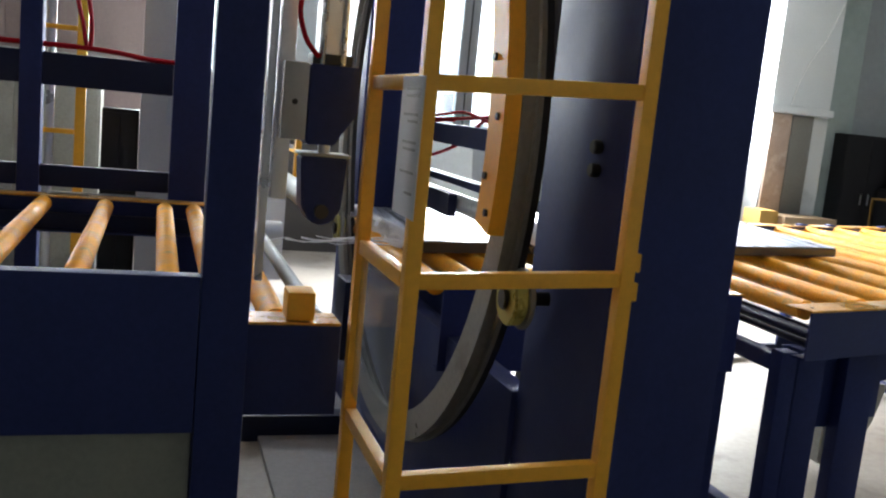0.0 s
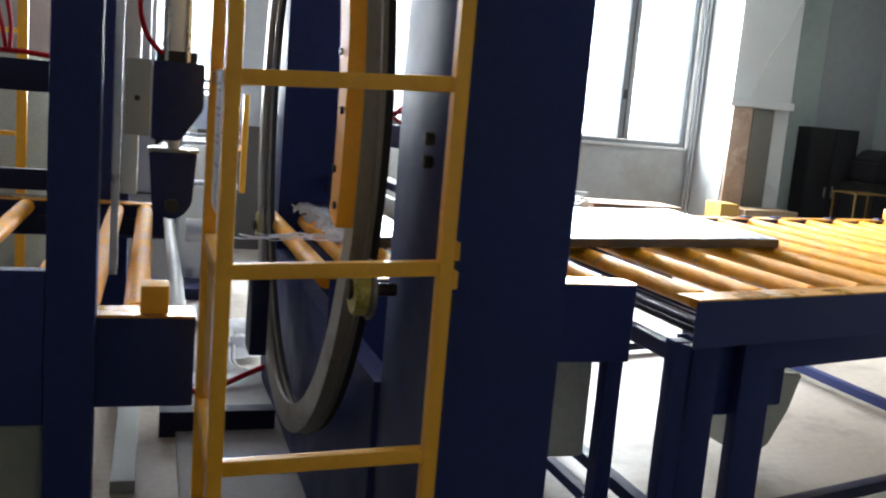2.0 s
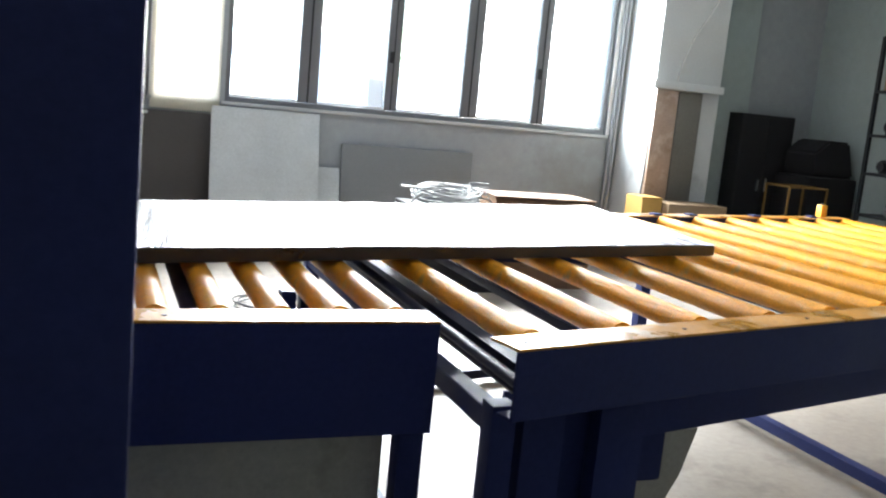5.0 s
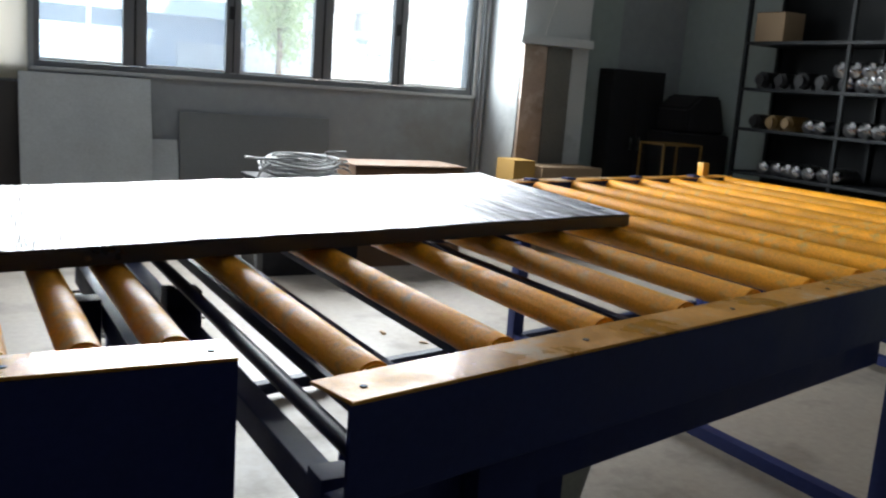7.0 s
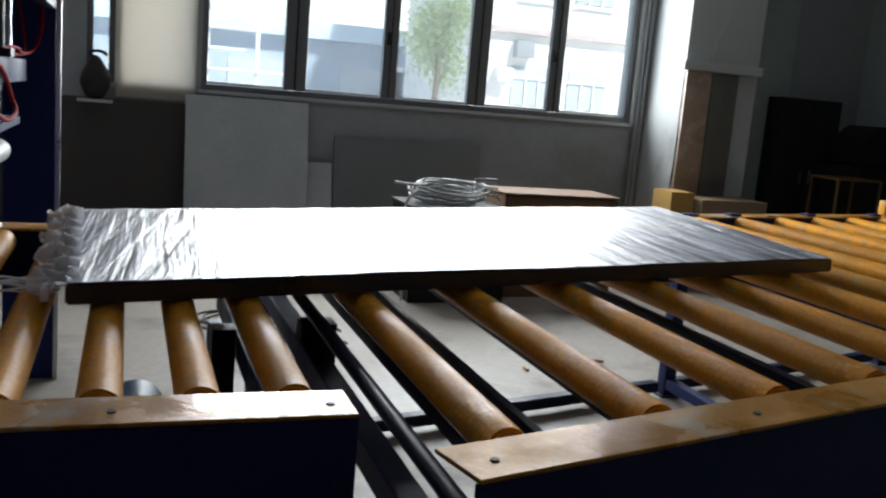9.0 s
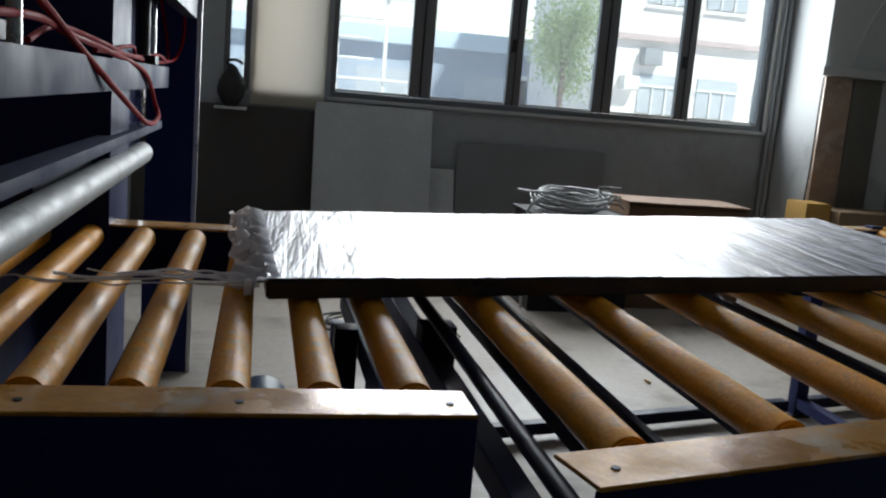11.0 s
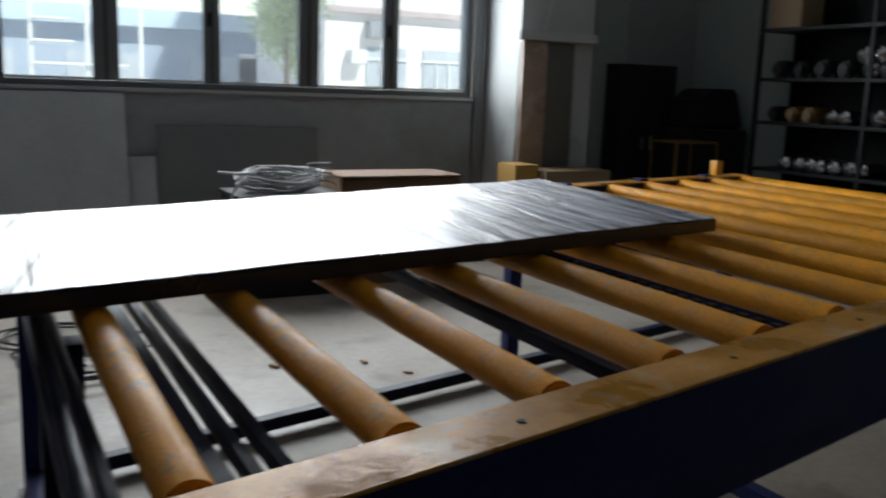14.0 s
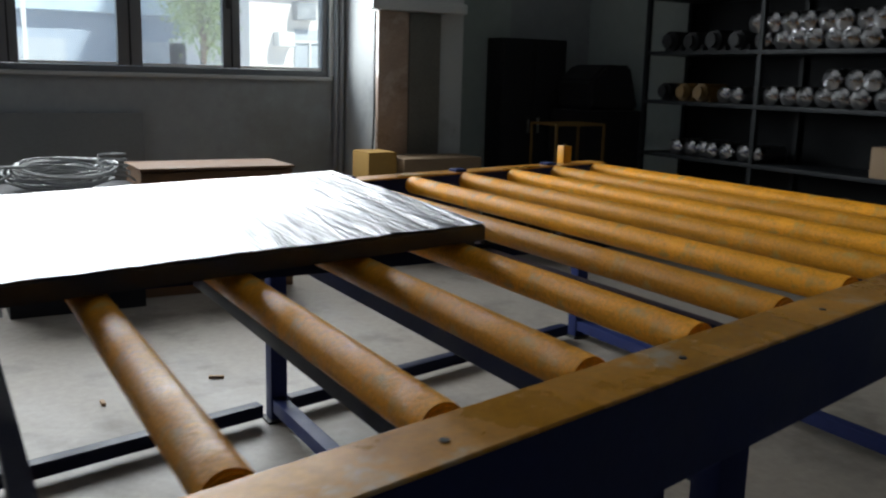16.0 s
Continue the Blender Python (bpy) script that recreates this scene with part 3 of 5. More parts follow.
def rail(name, conv, a, b, z_top=0.80, depth=0.20, flange=0.13, side=1, bolts=()):
    """A channel rail between two points: a flat top flange and an upright web on its outer edge. side: +1 if the flange lies to the back."""
    d = Vector((b[0] - a[0], b[1] - a[1], 0))
    m = Matrix.Translation((a[0], a[1], 0)) @ Matrix.Rotation(math.atan2(d.y, d.x), 4, "Z")
    length, s = d.length, side
    ys = sorted((0, s * flange))
    top = part("rail_top", box((0, ys[0], z_top - 0.008), (length, ys[1], z_top), 0.002, 1, m), M_RAIL, conv, "worn yellow plated rail top")
    yw = sorted((s * 0.004, s * 0.012))
    yf = sorted((s * 0.013, s * 0.07))
    part(name, boxes([((0, yw[0], z_top - depth), (length, yw[1], z_top - 0.009)), ((0, yf[0], z_top - depth), (length, yf[1], z_top - depth + 0.008))], 0.001, m), M_BLUE, conv)
    for x in bolts:
        p = m @ Vector((x, s * 0.055, z_top))
        part("bolt", rod(p, p + Vector((0, 0, 0.002)), 0.0075, 12), M_BLACK, top)
    return m


def frame_legs(conv, xs, ys, top, w=0.075):
    for x in xs:
        for y in ys:
            leg = part("leg", box((x, y, F + 0.012), (x + w, y + w, top), 0.004), M_BLUE, conv)
            part("foot", box((x - 0.02, y - 0.02, F), (x + w + 0.02, y + w + 0.02, F + 0.011), 0.002, 1), M_BLACK, leg)


# conveyor behind the wrapping ring
def conveyor_mid():
    conv = thing("outfeed_conveyor", (1.75, 3.1, F), "navy roller conveyor with yellow plated rollers behind the wrapping ring", "conveyor")
    ya, yb = 2.195, 4.17
    rail("front_rail", conv, (0.99, ya), (2.29, ya + 0.004), depth=0.335, bolts=(0.55, 0.897, 1.26))
    rail("back_rail", conv, (0.99, yb), (2.29, yb), side=-1, depth=0.2)
    me = roller_mesh("roller", yb - ya - 0.32)
    for k in range(8):
        ob = piece("roller", me, conv, (1.009 + 0.171 * k, (ya + yb) / 2, Z_ROLL))
        SPINNERS.append((ob, R_ROLL))
    frame_legs(conv, (1.2, 2.20), (ya + 0.02, yb - 0.10), 0.46)
    part("end_post", box((2.15, 3.40, F), (2.22, 3.48, 0.62), 0.004), M_NAVY2, conv)
    for y in (ya + 0.03, yb - 0.08):
        part("low_bar", box((1.278, y, F + 0.05), (2.198, y + 0.05, F + 0.10), 0.003), M_BLUE, conv)
    part("low_bar", box((2.21, ya + 0.10, F + 0.05), (2.26, yb - 0.105, F + 0.10), 0.003), M_BLUE, conv)
    part("end_beam", box((1.155, ya + 0.014, 0.28), (1.205, yb - 0.014, 0.72), 0.004), M_BLUE, conv)
    part("end_beam", box((2.225, ya + 0.10, 0.52), (2.285, yb - 0.10, 0.60), 0.003), M_BLUE, conv)
    part("drive_guard", box((1.45, ya + 0.12, 0.0), (2.19, ya + 0.34, 0.44), 0.03), M_GREY, conv, "grey sheet metal drive guard")
    part("chain_cover", rod((1.65, ya + 0.16, 0.70), (1.65, yb - 0.16, 0.70), 0.03, 14), M_NAVY2, conv)
    part("drive_motor", rod((1.95, 3.7, 0.18), (1.95, 4.0, 0.18), 0.10, 24, 0.01), M_MOTOR, conv, "blue drive motor")
    return conv


# wide take-off conveyor with a slanting front rail
C2A, C2B = (2.40, 1.91), (7.16, 3.018)
C2_NEAR, C2_BACK = 4.63, 5.74
C2_ROLLERS = [2.528 + 0.3495 * k for k in range(14)]


def conveyor_far():
    conv = thing("takeoff_conveyor", (4.7, 3.4, F), "long navy take-off conveyor with thick yellow plated rollers", "conveyor")
    rail("front_rail", conv, C2A, C2B, depth=0.20, bolts=(0.065, 0.686, 1.306, 1.868, 2.45, 3.006, 3.585, 4.17, 4.75))
    rail("back_rail", conv, (C2A[0], C2_NEAR), (C2B[0], C2_BACK), side=-1, depth=0.2)
    slope = (C2B[1] - C2A[1]) / (C2B[0] - C2A[0])

    def front(x):
        return C2A[1] + slope * (x - C2A[0])

    def back(x):
        return C2_NEAR + (C2_BACK - C2_NEAR) * (x - C2A[0]) / (C2B[0] - C2A[0])
    for x in C2_ROLLERS:
        yf, yb = front(x) + 0.155, back(x) - 0.15
        ob = piece("roller", roller_mesh("roller", yb - yf), conv, (x, (yf + yb) / 2, Z_ROLL))
        SPINNERS.append((ob, R_ROLL))
    # twin tubes across the open end
    for x, z in ((2.42, 0.70), (2.46, 0.655)):
        part("end_tube", rod((x, front(x) + 0.02, z), (x, back(x) - 0.02, z), 0.018, 14), M_NAVY2, conv)
    for k in range(13):
        x = 2.528 + 0.3495 * (k + 0.5)
        if k in (0, 1, 3, 5, 8, 11):
            spans = {0: ((-0.115, -0.03), (0.0, 0.025), (0.06, 0.085)), 1: ((-0.02, 0.02),), 5: ((-0.10, 0.0),)}.get(k, ((-0.05, -0.01),))
            for a0, a1 in spans:
                bar = part("cross_bar", box((x + a0, front(x) + 0.03, 0.60), (x + a1, back(x) - 0.03, 0.64), 0.003), M_NAVY2, conv)
            if k == 5:
                for q in range(30):
                    y = front(x) + 0.25 + 0.07 * q
                    part("chain_link", box((x + 0.011, y, 0.615), (x + 0.035, y + 0.04, 0.645), 0.002, 1), M_BOLT, bar)
    # chain guard under the rollers
    part("chain_guard", box((3.05, 4.25, 0.60), (6.9, 4.31, 0.66), 0.003), M_NAVY2, conv)
    for k in range(40):
        part("chain_link", box((3.1 + 0.09 * k, 4.22, 0.66), (3.15 + 0.09 * k, 4.248, 0.68), 0.002, 1), M_BOLT, conv)
    # legs and floor frame
    for x in (2.41, 4.90, 7.00):
        y = front(x) + (0.14 if x < 3 else 0.03)
        frame_legs(conv, (x,), (y, back(x) - 0.12), 0.595)
        part("floor_bar", box((x + 0.005, y + 0.076, F + 0.05), (x + 0.07, back(x) - 0.121, F + 0.11), 0.003), M_BLUE, conv)
        part("brace", boxes([((x + 0.005, y + 0.08, 0.50), (x + 0.07, back(x) - 0.125, 0.57))], 0.003), M_BLUE, conv)
    m = Matrix.Translation((2.54, front(2.54) + 0.04, 0)) @ Matrix.Rotation(math.atan(slope), 4, "Z")
    part("floor_bar", box((0, 0, F + 0.03), (2.43, 0.06, F + 0.09), 0.003, 2, m), M_NAVY2, conv)
    m = Matrix.Translation((5.01, front(5.01) + 0.04, 0)) @ Matrix.Rotation(math.atan(slope), 4, "Z")
    part("floor_bar", box((0, 0, F + 0.03), (2.03, 0.06, F + 0.09), 0.003, 2, m), M_NAVY2, conv)
    for a, b in ((2.54, 4.925), (5.01, 6.995)):
        turn = Matrix.Translation((a, back(a) - 0.11, 0)) @ Matrix.Rotation(math.atan2(C2_BACK - C2_NEAR, C2B[0] - C2A[0]), 4, "Z")
        part("floor_bar", box((0, 0, F + 0.03), (b - a, 0.06, F + 0.09), 0.003, 2, turn), M_NAVY2, conv)
    # inner drive frame
    part("end_post", box((2.42, 3.42, F), (2.53, 3.52, 0.63), 0.004), M_NAVY2, conv)
    part("drive_leg", box((2.535, 2.10, F), (2.67, 2.17, 0.595), 0.004), M_BLUE, conv)
    part("drive_leg", box((2.79, 2.10, F), (2.945, 2.17, 0.598), 0.004), M_BLUE, conv)
    m = Matrix.Translation((2.95, front(2.95) + 0.13, 0)) @ Matrix.Rotation(math.atan(slope), 4, "Z")
    part("drive_beam", box((0, 0, 0.43), (1.95, 0.06, 0.597), 0.01, 2, m), M_BLUE, conv)
    part("drive_panel", box((2.50, 2.175, 0.23), (2.945, 2.19, 0.595), 0.003), M_BLUE, conv)
    part("gearbox", box((2.72, 2.30, 0.22), (3.18, 2.49, 0.58), 0.02), M_BLUE, conv, "dark gearbox housing")
    bm = profile_prism([(3.26, 0.25), (3.26, -0.17), (3.36, -0.20), (3.47, -0.14), (3.57, 0.05), (3.63, 0.25)], 1, 2.69, 3.0, 0.012)
    part("drive_guard", bm, M_GREY, conv, "grey sheet metal drive guard")
    stop = part("stop_post", box((6.87, back(6.9) - 0.06, 0.80), (6.93, back(6.9), 0.90), 0.006), M_ORANGE, conv, "small yellow end stop")
    part("bolt", rod((6.90, back(6.9) - 0.03, 0.90), (6.90, back(6.9) - 0.03, 0.912), 0.012, 10), M_BOLT, stop)
    for x in C2_ROLLERS:
        if 0.16 < x % 0.64 < 0.5:
            part("bearing_block", box((x - 0.035, back(x) - 0.11, 0.801), (x + 0.035, back(x) - 0.04, 0.814), 0.005), M_BLUE, conv)
    return conv


conveyor_mid()
conveyor_far()


def conveyor_in():
    conv = thing("infeed_conveyor", (-0.8, 3.0, F), "navy infeed conveyor with yellow plated rollers before the ring", "conveyor")
    ya, yb = 1.56, 4.28
    rail("front_rail", conv, (-2.6, ya), (0.48, ya), depth=0.27)
    rail("back_rail", conv, (-2.6, yb), (0.48, yb), side=-1, depth=0.2)
    me = roller_mesh("roller", yb - ya - 0.30)
    for x in [0.165] + [0.315 - 0.30 * k for k in range(10)]:
        ob = piece("roller", me, conv, (x, (ya + yb) / 2, Z_ROLL))
        SPINNERS.append((ob, R_ROLL))
    part("end_tube", rod((0.435, ya + 0.14, 0.775), (0.435, yb - 0.14, 0.775), 0.026, 20, 0.004), M_GALV, conv, "thin galvanised end roller")
    part("end_block", box((0.325, ya + 0.01, 0.802), (0.405, ya + 0.11, 0.885), 0.01), M_ORANGE, conv, "yellow painted end block")
    part("end_plate", box((0.30, ya + 0.115, 0.60), (0.478, ya + 0.128, 0.79), 0.002, 1), M_NAVY2, conv)
    frame_legs(conv, (-2.5, -1.2, 0.02), (ya + 0.02, yb - 0.10), 0.595)
    part("cross_bar", box((-2.5, yb - 0.04, 0.62), (0.3, yb - 0.02, 0.70), 0.003), M_NAVY2, conv)
    return conv


conveyor_in()

# ---- wrapping ring ----
RX, RY, RZ, RR = 0.93, 2.68, 1.38, 1.28


def ring_bm(x0, x1, r0, r1, seg=96, a0=0.0, a1=360.0):
    bm = bmesh.new()
    full = a1 - a0 >= 360
    n = seg if full else seg + 1
    loops = []
    for k in range(n):
        a = radians(a0 + (a1 - a0) * k / seg)
        c, s = math.cos(a), math.sin(a)
        loops.append([bm.verts.new((x, RY + r * c, RZ + r * s)) for x, r in ((x0, r0), (x1, r0), (x1, r1), (x0, r1))])
    for k in range(seg):
        a, b = loops[k], loops[(k + 1) % n]
        for i in range(4):
            j = (i + 1) % 4
            bm.faces.new((a[i], a[j], b[j], b[i]))
    if not full:
        bm.faces.new(loops[0])
        bm.faces.new(loops[-1][::-1])
    bmesh.ops.recalc_face_normals(bm, faces=bm.faces[:])
    return bm


def wrapper():
    w = thing("wrapping_machine", (1.0, 2.7, F), "navy orbital wrapping machine with a large upright steel ring", "machine")
    ring = part("ring", ring_bm(RX - 0.035, RX - 0.02, RR - 0.11, RR), M_RING, w, "large grey steel wrapping ring")
    part("ring_rim", ring_bm(RX - 0.019, RX + 0.008, RR - 0.03, RR - 0.012), M_RING, ring)
    part("ring_rim", ring_bm(RX + 0.009, RX + 0.024, RR - 0.06, RR + 0.006), M_RING, ring)
    part("ring_belt", ring_bm(RX + 0.025, RX + 0.05, RR - 0.04, RR - 0.004), M_BLACK, ring, "black drive belt")
    part("column", box((1.06, 1.105, F), (1.42, 1.50, 3.2), 0.006), M_BLUE, w, "broad navy sheet steel column")
    part("column", box((1.03, 4.02, F), (1.405, 4.45, 3.2), 0.006), M_BLUE, w, "broad navy sheet steel column")
    part("top_beam", box((1.03, 1.502, 2.85), (1.405, 4.018, 3.2), 0.006), M_BLUE, w)
    part("column_plate", box((1.042, 1.065, F + 0.02), (1.058, 1.55, 2.9), 0.003), M_BLUE, w)
    for z in (1.31, 1.37):
        part("bolt", rod((1.015, 1.20, z), (1.041, 1.20, z), 0.018, 12, 0.003), M_BLACK, w)
    for z in (0.93, 1.02, 1.62):
        part("hinge", box((1.06, 1.09, z), (1.10, 1.104, z + 0.05), 0.004), M_BLACK, w)
    plate = part("counter_plate", ring_bm(RX - 0.085, RX - 0.036, RR - 0.12, RR - 0.005, 30, 152, 193), M_ORANGE, ring, "yellow curved counterweight plate")
    for k, a in enumerate((155, 162, 170, 178, 186, 190.5)):
        r = RR - (0.04 if k % 2 else 0.09)
        c = Vector((RX - 0.085, RY + r * math.cos(radians(a)), RZ + r * math.sin(radians(a))))
        part("bolt", rod(c, c - Vector((0.008, 0, 0)), 0.011, 10), M_BOLT, plate)
    for cy, cz, tag in ((1.35, 0.935, 0), (1.62, 2.05, 1), (3.8, 0.76, 2)):
        wheel = part("guide_wheel", rod((0.885, cy, cz), (0.925, cy, cz), 0.075, 36, 0.006), M_PULLEY, w, "yellow guide wheel")
        part("flange", rod((0.926, cy, cz), (0.94, cy, cz), 0.085, 36, 0.003), M_RING, wheel)
        part("hub", rod((0.872, cy, cz), (0.8845, cy, cz), 0.032, 20, 0.004), M_BOLT, wheel)
        part("axle", rod((0.941, cy, cz), (1.011, cy, cz), 0.02, 12), M_BOLT, wheel)
    part("base_plate", box((0.42, 3.40, F), (0.99, 3.50, F + 0.13), 0.004), M_NAVY2, w)
    part("base_plate", box((0.50, 2.35, F), (1.02, 4.4, F + 0.03), 0.004), M_BASE, w, "pale dusty base plate")
    part("base_body", box((1.022, 1.552, F + 0.031), (1.10, 4.015, 0.60), 0.005), M_BLUE, w)
    part("film_carriage", box((0.80, 3.05, 0.25), (0.88, 3.25, 0.62), 0.012), M_NAVY2, w, "navy film carriage")
    return w


wrapper()


# ---- safety cage ----
def safety_cage():
    c = thing("safety_cage", (0.75, 1.3, F), "yellow painted square tube safety cage beside the ring", "cage")
    s = 0.018
    posts = {"fl": (0.507, 1.0), "fr": (1.026, 0.975), "bl": (0.500, 1.47)}
    for x, y in posts.values():
        post = part("post", box((x - s, y - s, F), (x + s, y + s, 2.6), 0.003), M_ORANGE, c)
    for z in (0.31, 0.60, 1.072, 1.51, 2.01):
        a, b = posts["fl"], posts["fr"]
        m = Matrix.Translation((a[0], a[1], z - 0.03)) @ Matrix.Rotation(math.atan2(b[1] - a[1], b[0] - a[0]), 4, "Z") @ Matrix.Rotation(-0.055, 4, "Y")
        part("front_rung", box((s, -s + 0.002, -s), (0.5196 - s, s - 0.002, s), 0.003, 2, m), M_ORANGE, c)
        part("side_rung", box((0.503 - s + 0.002, 1.0 + s, z - s - 0.03), (0.503 + s - 0.002, 1.47 - s, z + s - 0.03), 0.003), M_ORANGE, c)
    for z in (1.09, 1.02):
        part("hinge", box((1.045, 0.96, z), (1.058, 0.995, z + 0.045), 0.004), M_ORANGE, c)
    part("mesh_sheet", box((0.499, 1.02, 0.63), (0.502, 1.45, 1.05), 0), M_PLEX, c, "clear plastic guard sheet")
    return c


safety_cage()


def paper_notice():
    n = thing("paper_notice", (0.48, 1.02, 1.19), "white paper notice hung on the cage", "notice")
    part("sheet", box((0.4800, 0.932, 1.185), (0.4820, 1.11, 1.49), 0), M_PAPER, n)
    for k, (z, w) in enumerate(((1.46, 0.11), (1.445, 0.11), (1.405, 0.12), (1.39, 0.08), (1.345, 0.11), (1.33, 0.10), (1.28, 0.11), (1.235, 0.06))):
        part("print_bar", box((0.4790, 0.96, z), (0.4798, 0.96 + w, z + 0.006), 0), M_CABLE, n)
    return n


paper_notice()


# ---- press over the infeed ----
def infeed_press():
    p = thing("infeed_press_frame", (-0.4, 1.66, F), "navy welded press frame over the infeed conveyor", "machine")
    part("post", box((0.085, 1.60, F), (0.212, 1.694, 3.0), 0.005), M_BLUE, p)
    part("side_beam", box((-2.4, 1.602, 0.51), (0.083, 1.66, 0.937), 0.005), M_BLUE, p)
    part("low_panel", box((-2.4, 1.632, F), (0.081, 1.65, 0.50), 0.003), M_LOWPANEL, p, "grey guard panel")
    part("post", box((-0.74, 4.42, F), (-0.63, 4.54, 3.0), 0.005), M_BLUE, p)
    part("post", box((0.03, 4.42, F), (0.225, 4.54, 3.0), 0.005), M_BLUE, p)
    for x0, x1 in ((-2.4, -0.742), (-0.628, 0.028)):
        part("rear_beam", box((x0, 4.43, 1.365), (x1, 4.49, 1.535), 0.005), M_NAVY2, p)
        part("rear_beam", box((x0, 4.43, 0.83), (x1, 4.49, 0.945), 0.005), M_NAVY2, p)
        part("edge_strip", box((x0 + 0.05, 4.41, 0.80), (x1 - 0.05, 4.428, 0.808), 0.002, 1), M_GALV, p)
    # lifting head
    part("guide_strip", box((0.262, 1.73, 1.14), (0.305, 1.79, 3.0), 0.003), M_ALU, p, "aluminium guide profile")
    part("guide_strip", box((0.236, 1.76, 0.9), (0.258, 1.80, 3.0), 0.003), M_ALU, p, "aluminium guide profile")
    head = part("head_plate", box((0.268, 1.66, 1.31), (0.335, 1.715, 1.515), 0.004), M_PLATE, p, "pale grey head plate")
    part("bolt", rod((0.30, 1.659, 1.41), (0.30, 1.652, 1.41), 0.008, 10), M_BOLT, head)
    bm = profile_prism([(0.338, 1.515), (0.475, 1.515), (0.475, 1.39), (0.415, 1.30), (0.338, 1.30)], 1, 1.67, 1.78, 0.004)
    part("head_bracket", bm, M_BLUE, p)
    part("cylinder", box((0.36, 1.70, 1.517), (0.44, 1.775, 2.4), 0.012), M_ALU, p, "aluminium air cylinder")
    for x in (0.372, 0.428):
        part("tie_rod", rod((x, 1.69, 1.517), (x, 1.69, 2.4), 0.007, 10), M_STEEL, p)
    part("cylinder_foot", box((0.345, 1.69, 1.516), (0.455, 1.785, 1.545), 0.004), M_BLACK, p)
    part("piston", rod((0.40, 1.73, 1.27), (0.40, 1.73, 1.40), 0.017, 16), M_STEEL, p)
    cl = profile_prism([(0.335, 1.265), (0.465, 1.265), (0.455, 1.12), (0.43, 1.085), (0.40, 1.075), (0.37, 1.085), (0.345, 1.12)], 1, 1.70, 1.80, 0.005)
    clev = part("clevis", cl, M_BLUE, p)
    part("pin", rod((0.40, 1.699, 1.115), (0.40, 1.69, 1.115), 0.02, 16), M_BOLT, clev)
    part("clevis_top", box((0.33, 1.69, 1.266), (0.47, 1.805, 1.276), 0.002, 1), M_GALV, p)
    part("press_roller", rod((0.40, 1.82, 1.12), (0.40, 4.2, 1.12), 0.035, 20, 0.004), M_GALV, p, "galvanised press roller")
    p.location.y -= 0.12 * U
    return p


infeed_press()


def red_hose(points, r=0.012, label="red air hose hanging on the machine"):
    return solo("air_hose", hose(points, r), M_RED, label, "hose", "air hoses", origin=points[0])


red_hose([(-2.2, 4.33, 1.565), (-1.2, 4.34, 1.57), (-0.4, 4.33, 1.575), (-0.1, 4.33, 1.55), (0.13, 4.33, 1.548)], 0.014, "red air hose lying along the rear beam")
red_hose([(-0.42, 4.34, 1.58), (-0.44, 4.34, 1.7), (-0.47, 4.34, 1.85), (-0.45, 4.34, 2.1), (-0.5, 4.34, 2.5)])
red_hose([(-0.40, 4.33, 1.58), (-0.40, 4.35, 1.72), (-0.43, 4.35, 1.92), (-0.46, 4.34, 2.2), (-0.44, 4.34, 2.5)])
red_hose([(0.36, 1.570, 1.535), (0.32, 1.555, 1.58), (0.30, 1.550, 1.66), (0.325, 1.555, 1.73), (0.36, 1.570, 1.76)], 0.007)


# ---- press behind the ring ----
def outfeed_press():
    p = thing("outfeed_press_frame", (1.45, 5.0, F), "navy press frame with beams over the outfeed conveyor", "machine")
    part("post", box((1.32, 5.70, F), (1.56, 5.92, 3.2), 0.006), M_BLUE, p)
    part("edge_strip", box((1.562, 5.69, F), (1.585, 5.72, 3.2), 0.003), M_ALU, p)
    part("beam", box((1.37, 2.0, 1.265), (1.45, 5.46, 1.365), 0.005), M_BEAM, p, "pale blue grey cross beam")
    part("lower_bar", box((1.36, 2.0, 1.075), (1.44, 5.30, 1.11), 0.004), M_BEAM, p)
    part("press_tube", rod((1.40, 1.95, 0.985), (1.40, 4.90, 0.985), 0.047, 28, 0.006), M_TUBE, p, "galvanised press tube")
    for y in (2.4, 4.75):
        part("guide_rod", rod((1.41, y, 1.111), (1.41, y, 1.264), 0.014, 12), M_STEEL, p)
        part("cylinder_foot", box((1.35, y - 0.06, 1.366), (1.47, y + 0.06, 1.40), 0.005), M_BLACK, p)
        part("cylinder", rod((1.41, y, 1.401), (1.41, y, 2.6), 0.03, 18), M_BLACK, p, "black air cylinder")
        part("guide_rod", rod((1.41, y + 0.35, 1.366), (1.41, y + 0.35, 2.9), 0.016, 12), M_STEEL, p)
    part("rear_beam", box((1.50, 4.50, 1.62), (1.56, 5.69, 1.80), 0.005), M_NAVY2, p)
    # added panel, there only to keep the background behind the beams dark
    part("guard_panel", box((1.27, 4.47, 0.85), (1.295, 5.69, 2.6), 0.004), M_BLUE, p)
    part("valve_block", box((1.30, 3.2, 0.93), (1.345, 4.4, 1.04), 0.006), M_NAVY2, p)
    part("top_beam", box((1.34, 1.9, 2.6), (1.54, 5.69, 2.85), 0.006), M_BLUE, p)
    return p


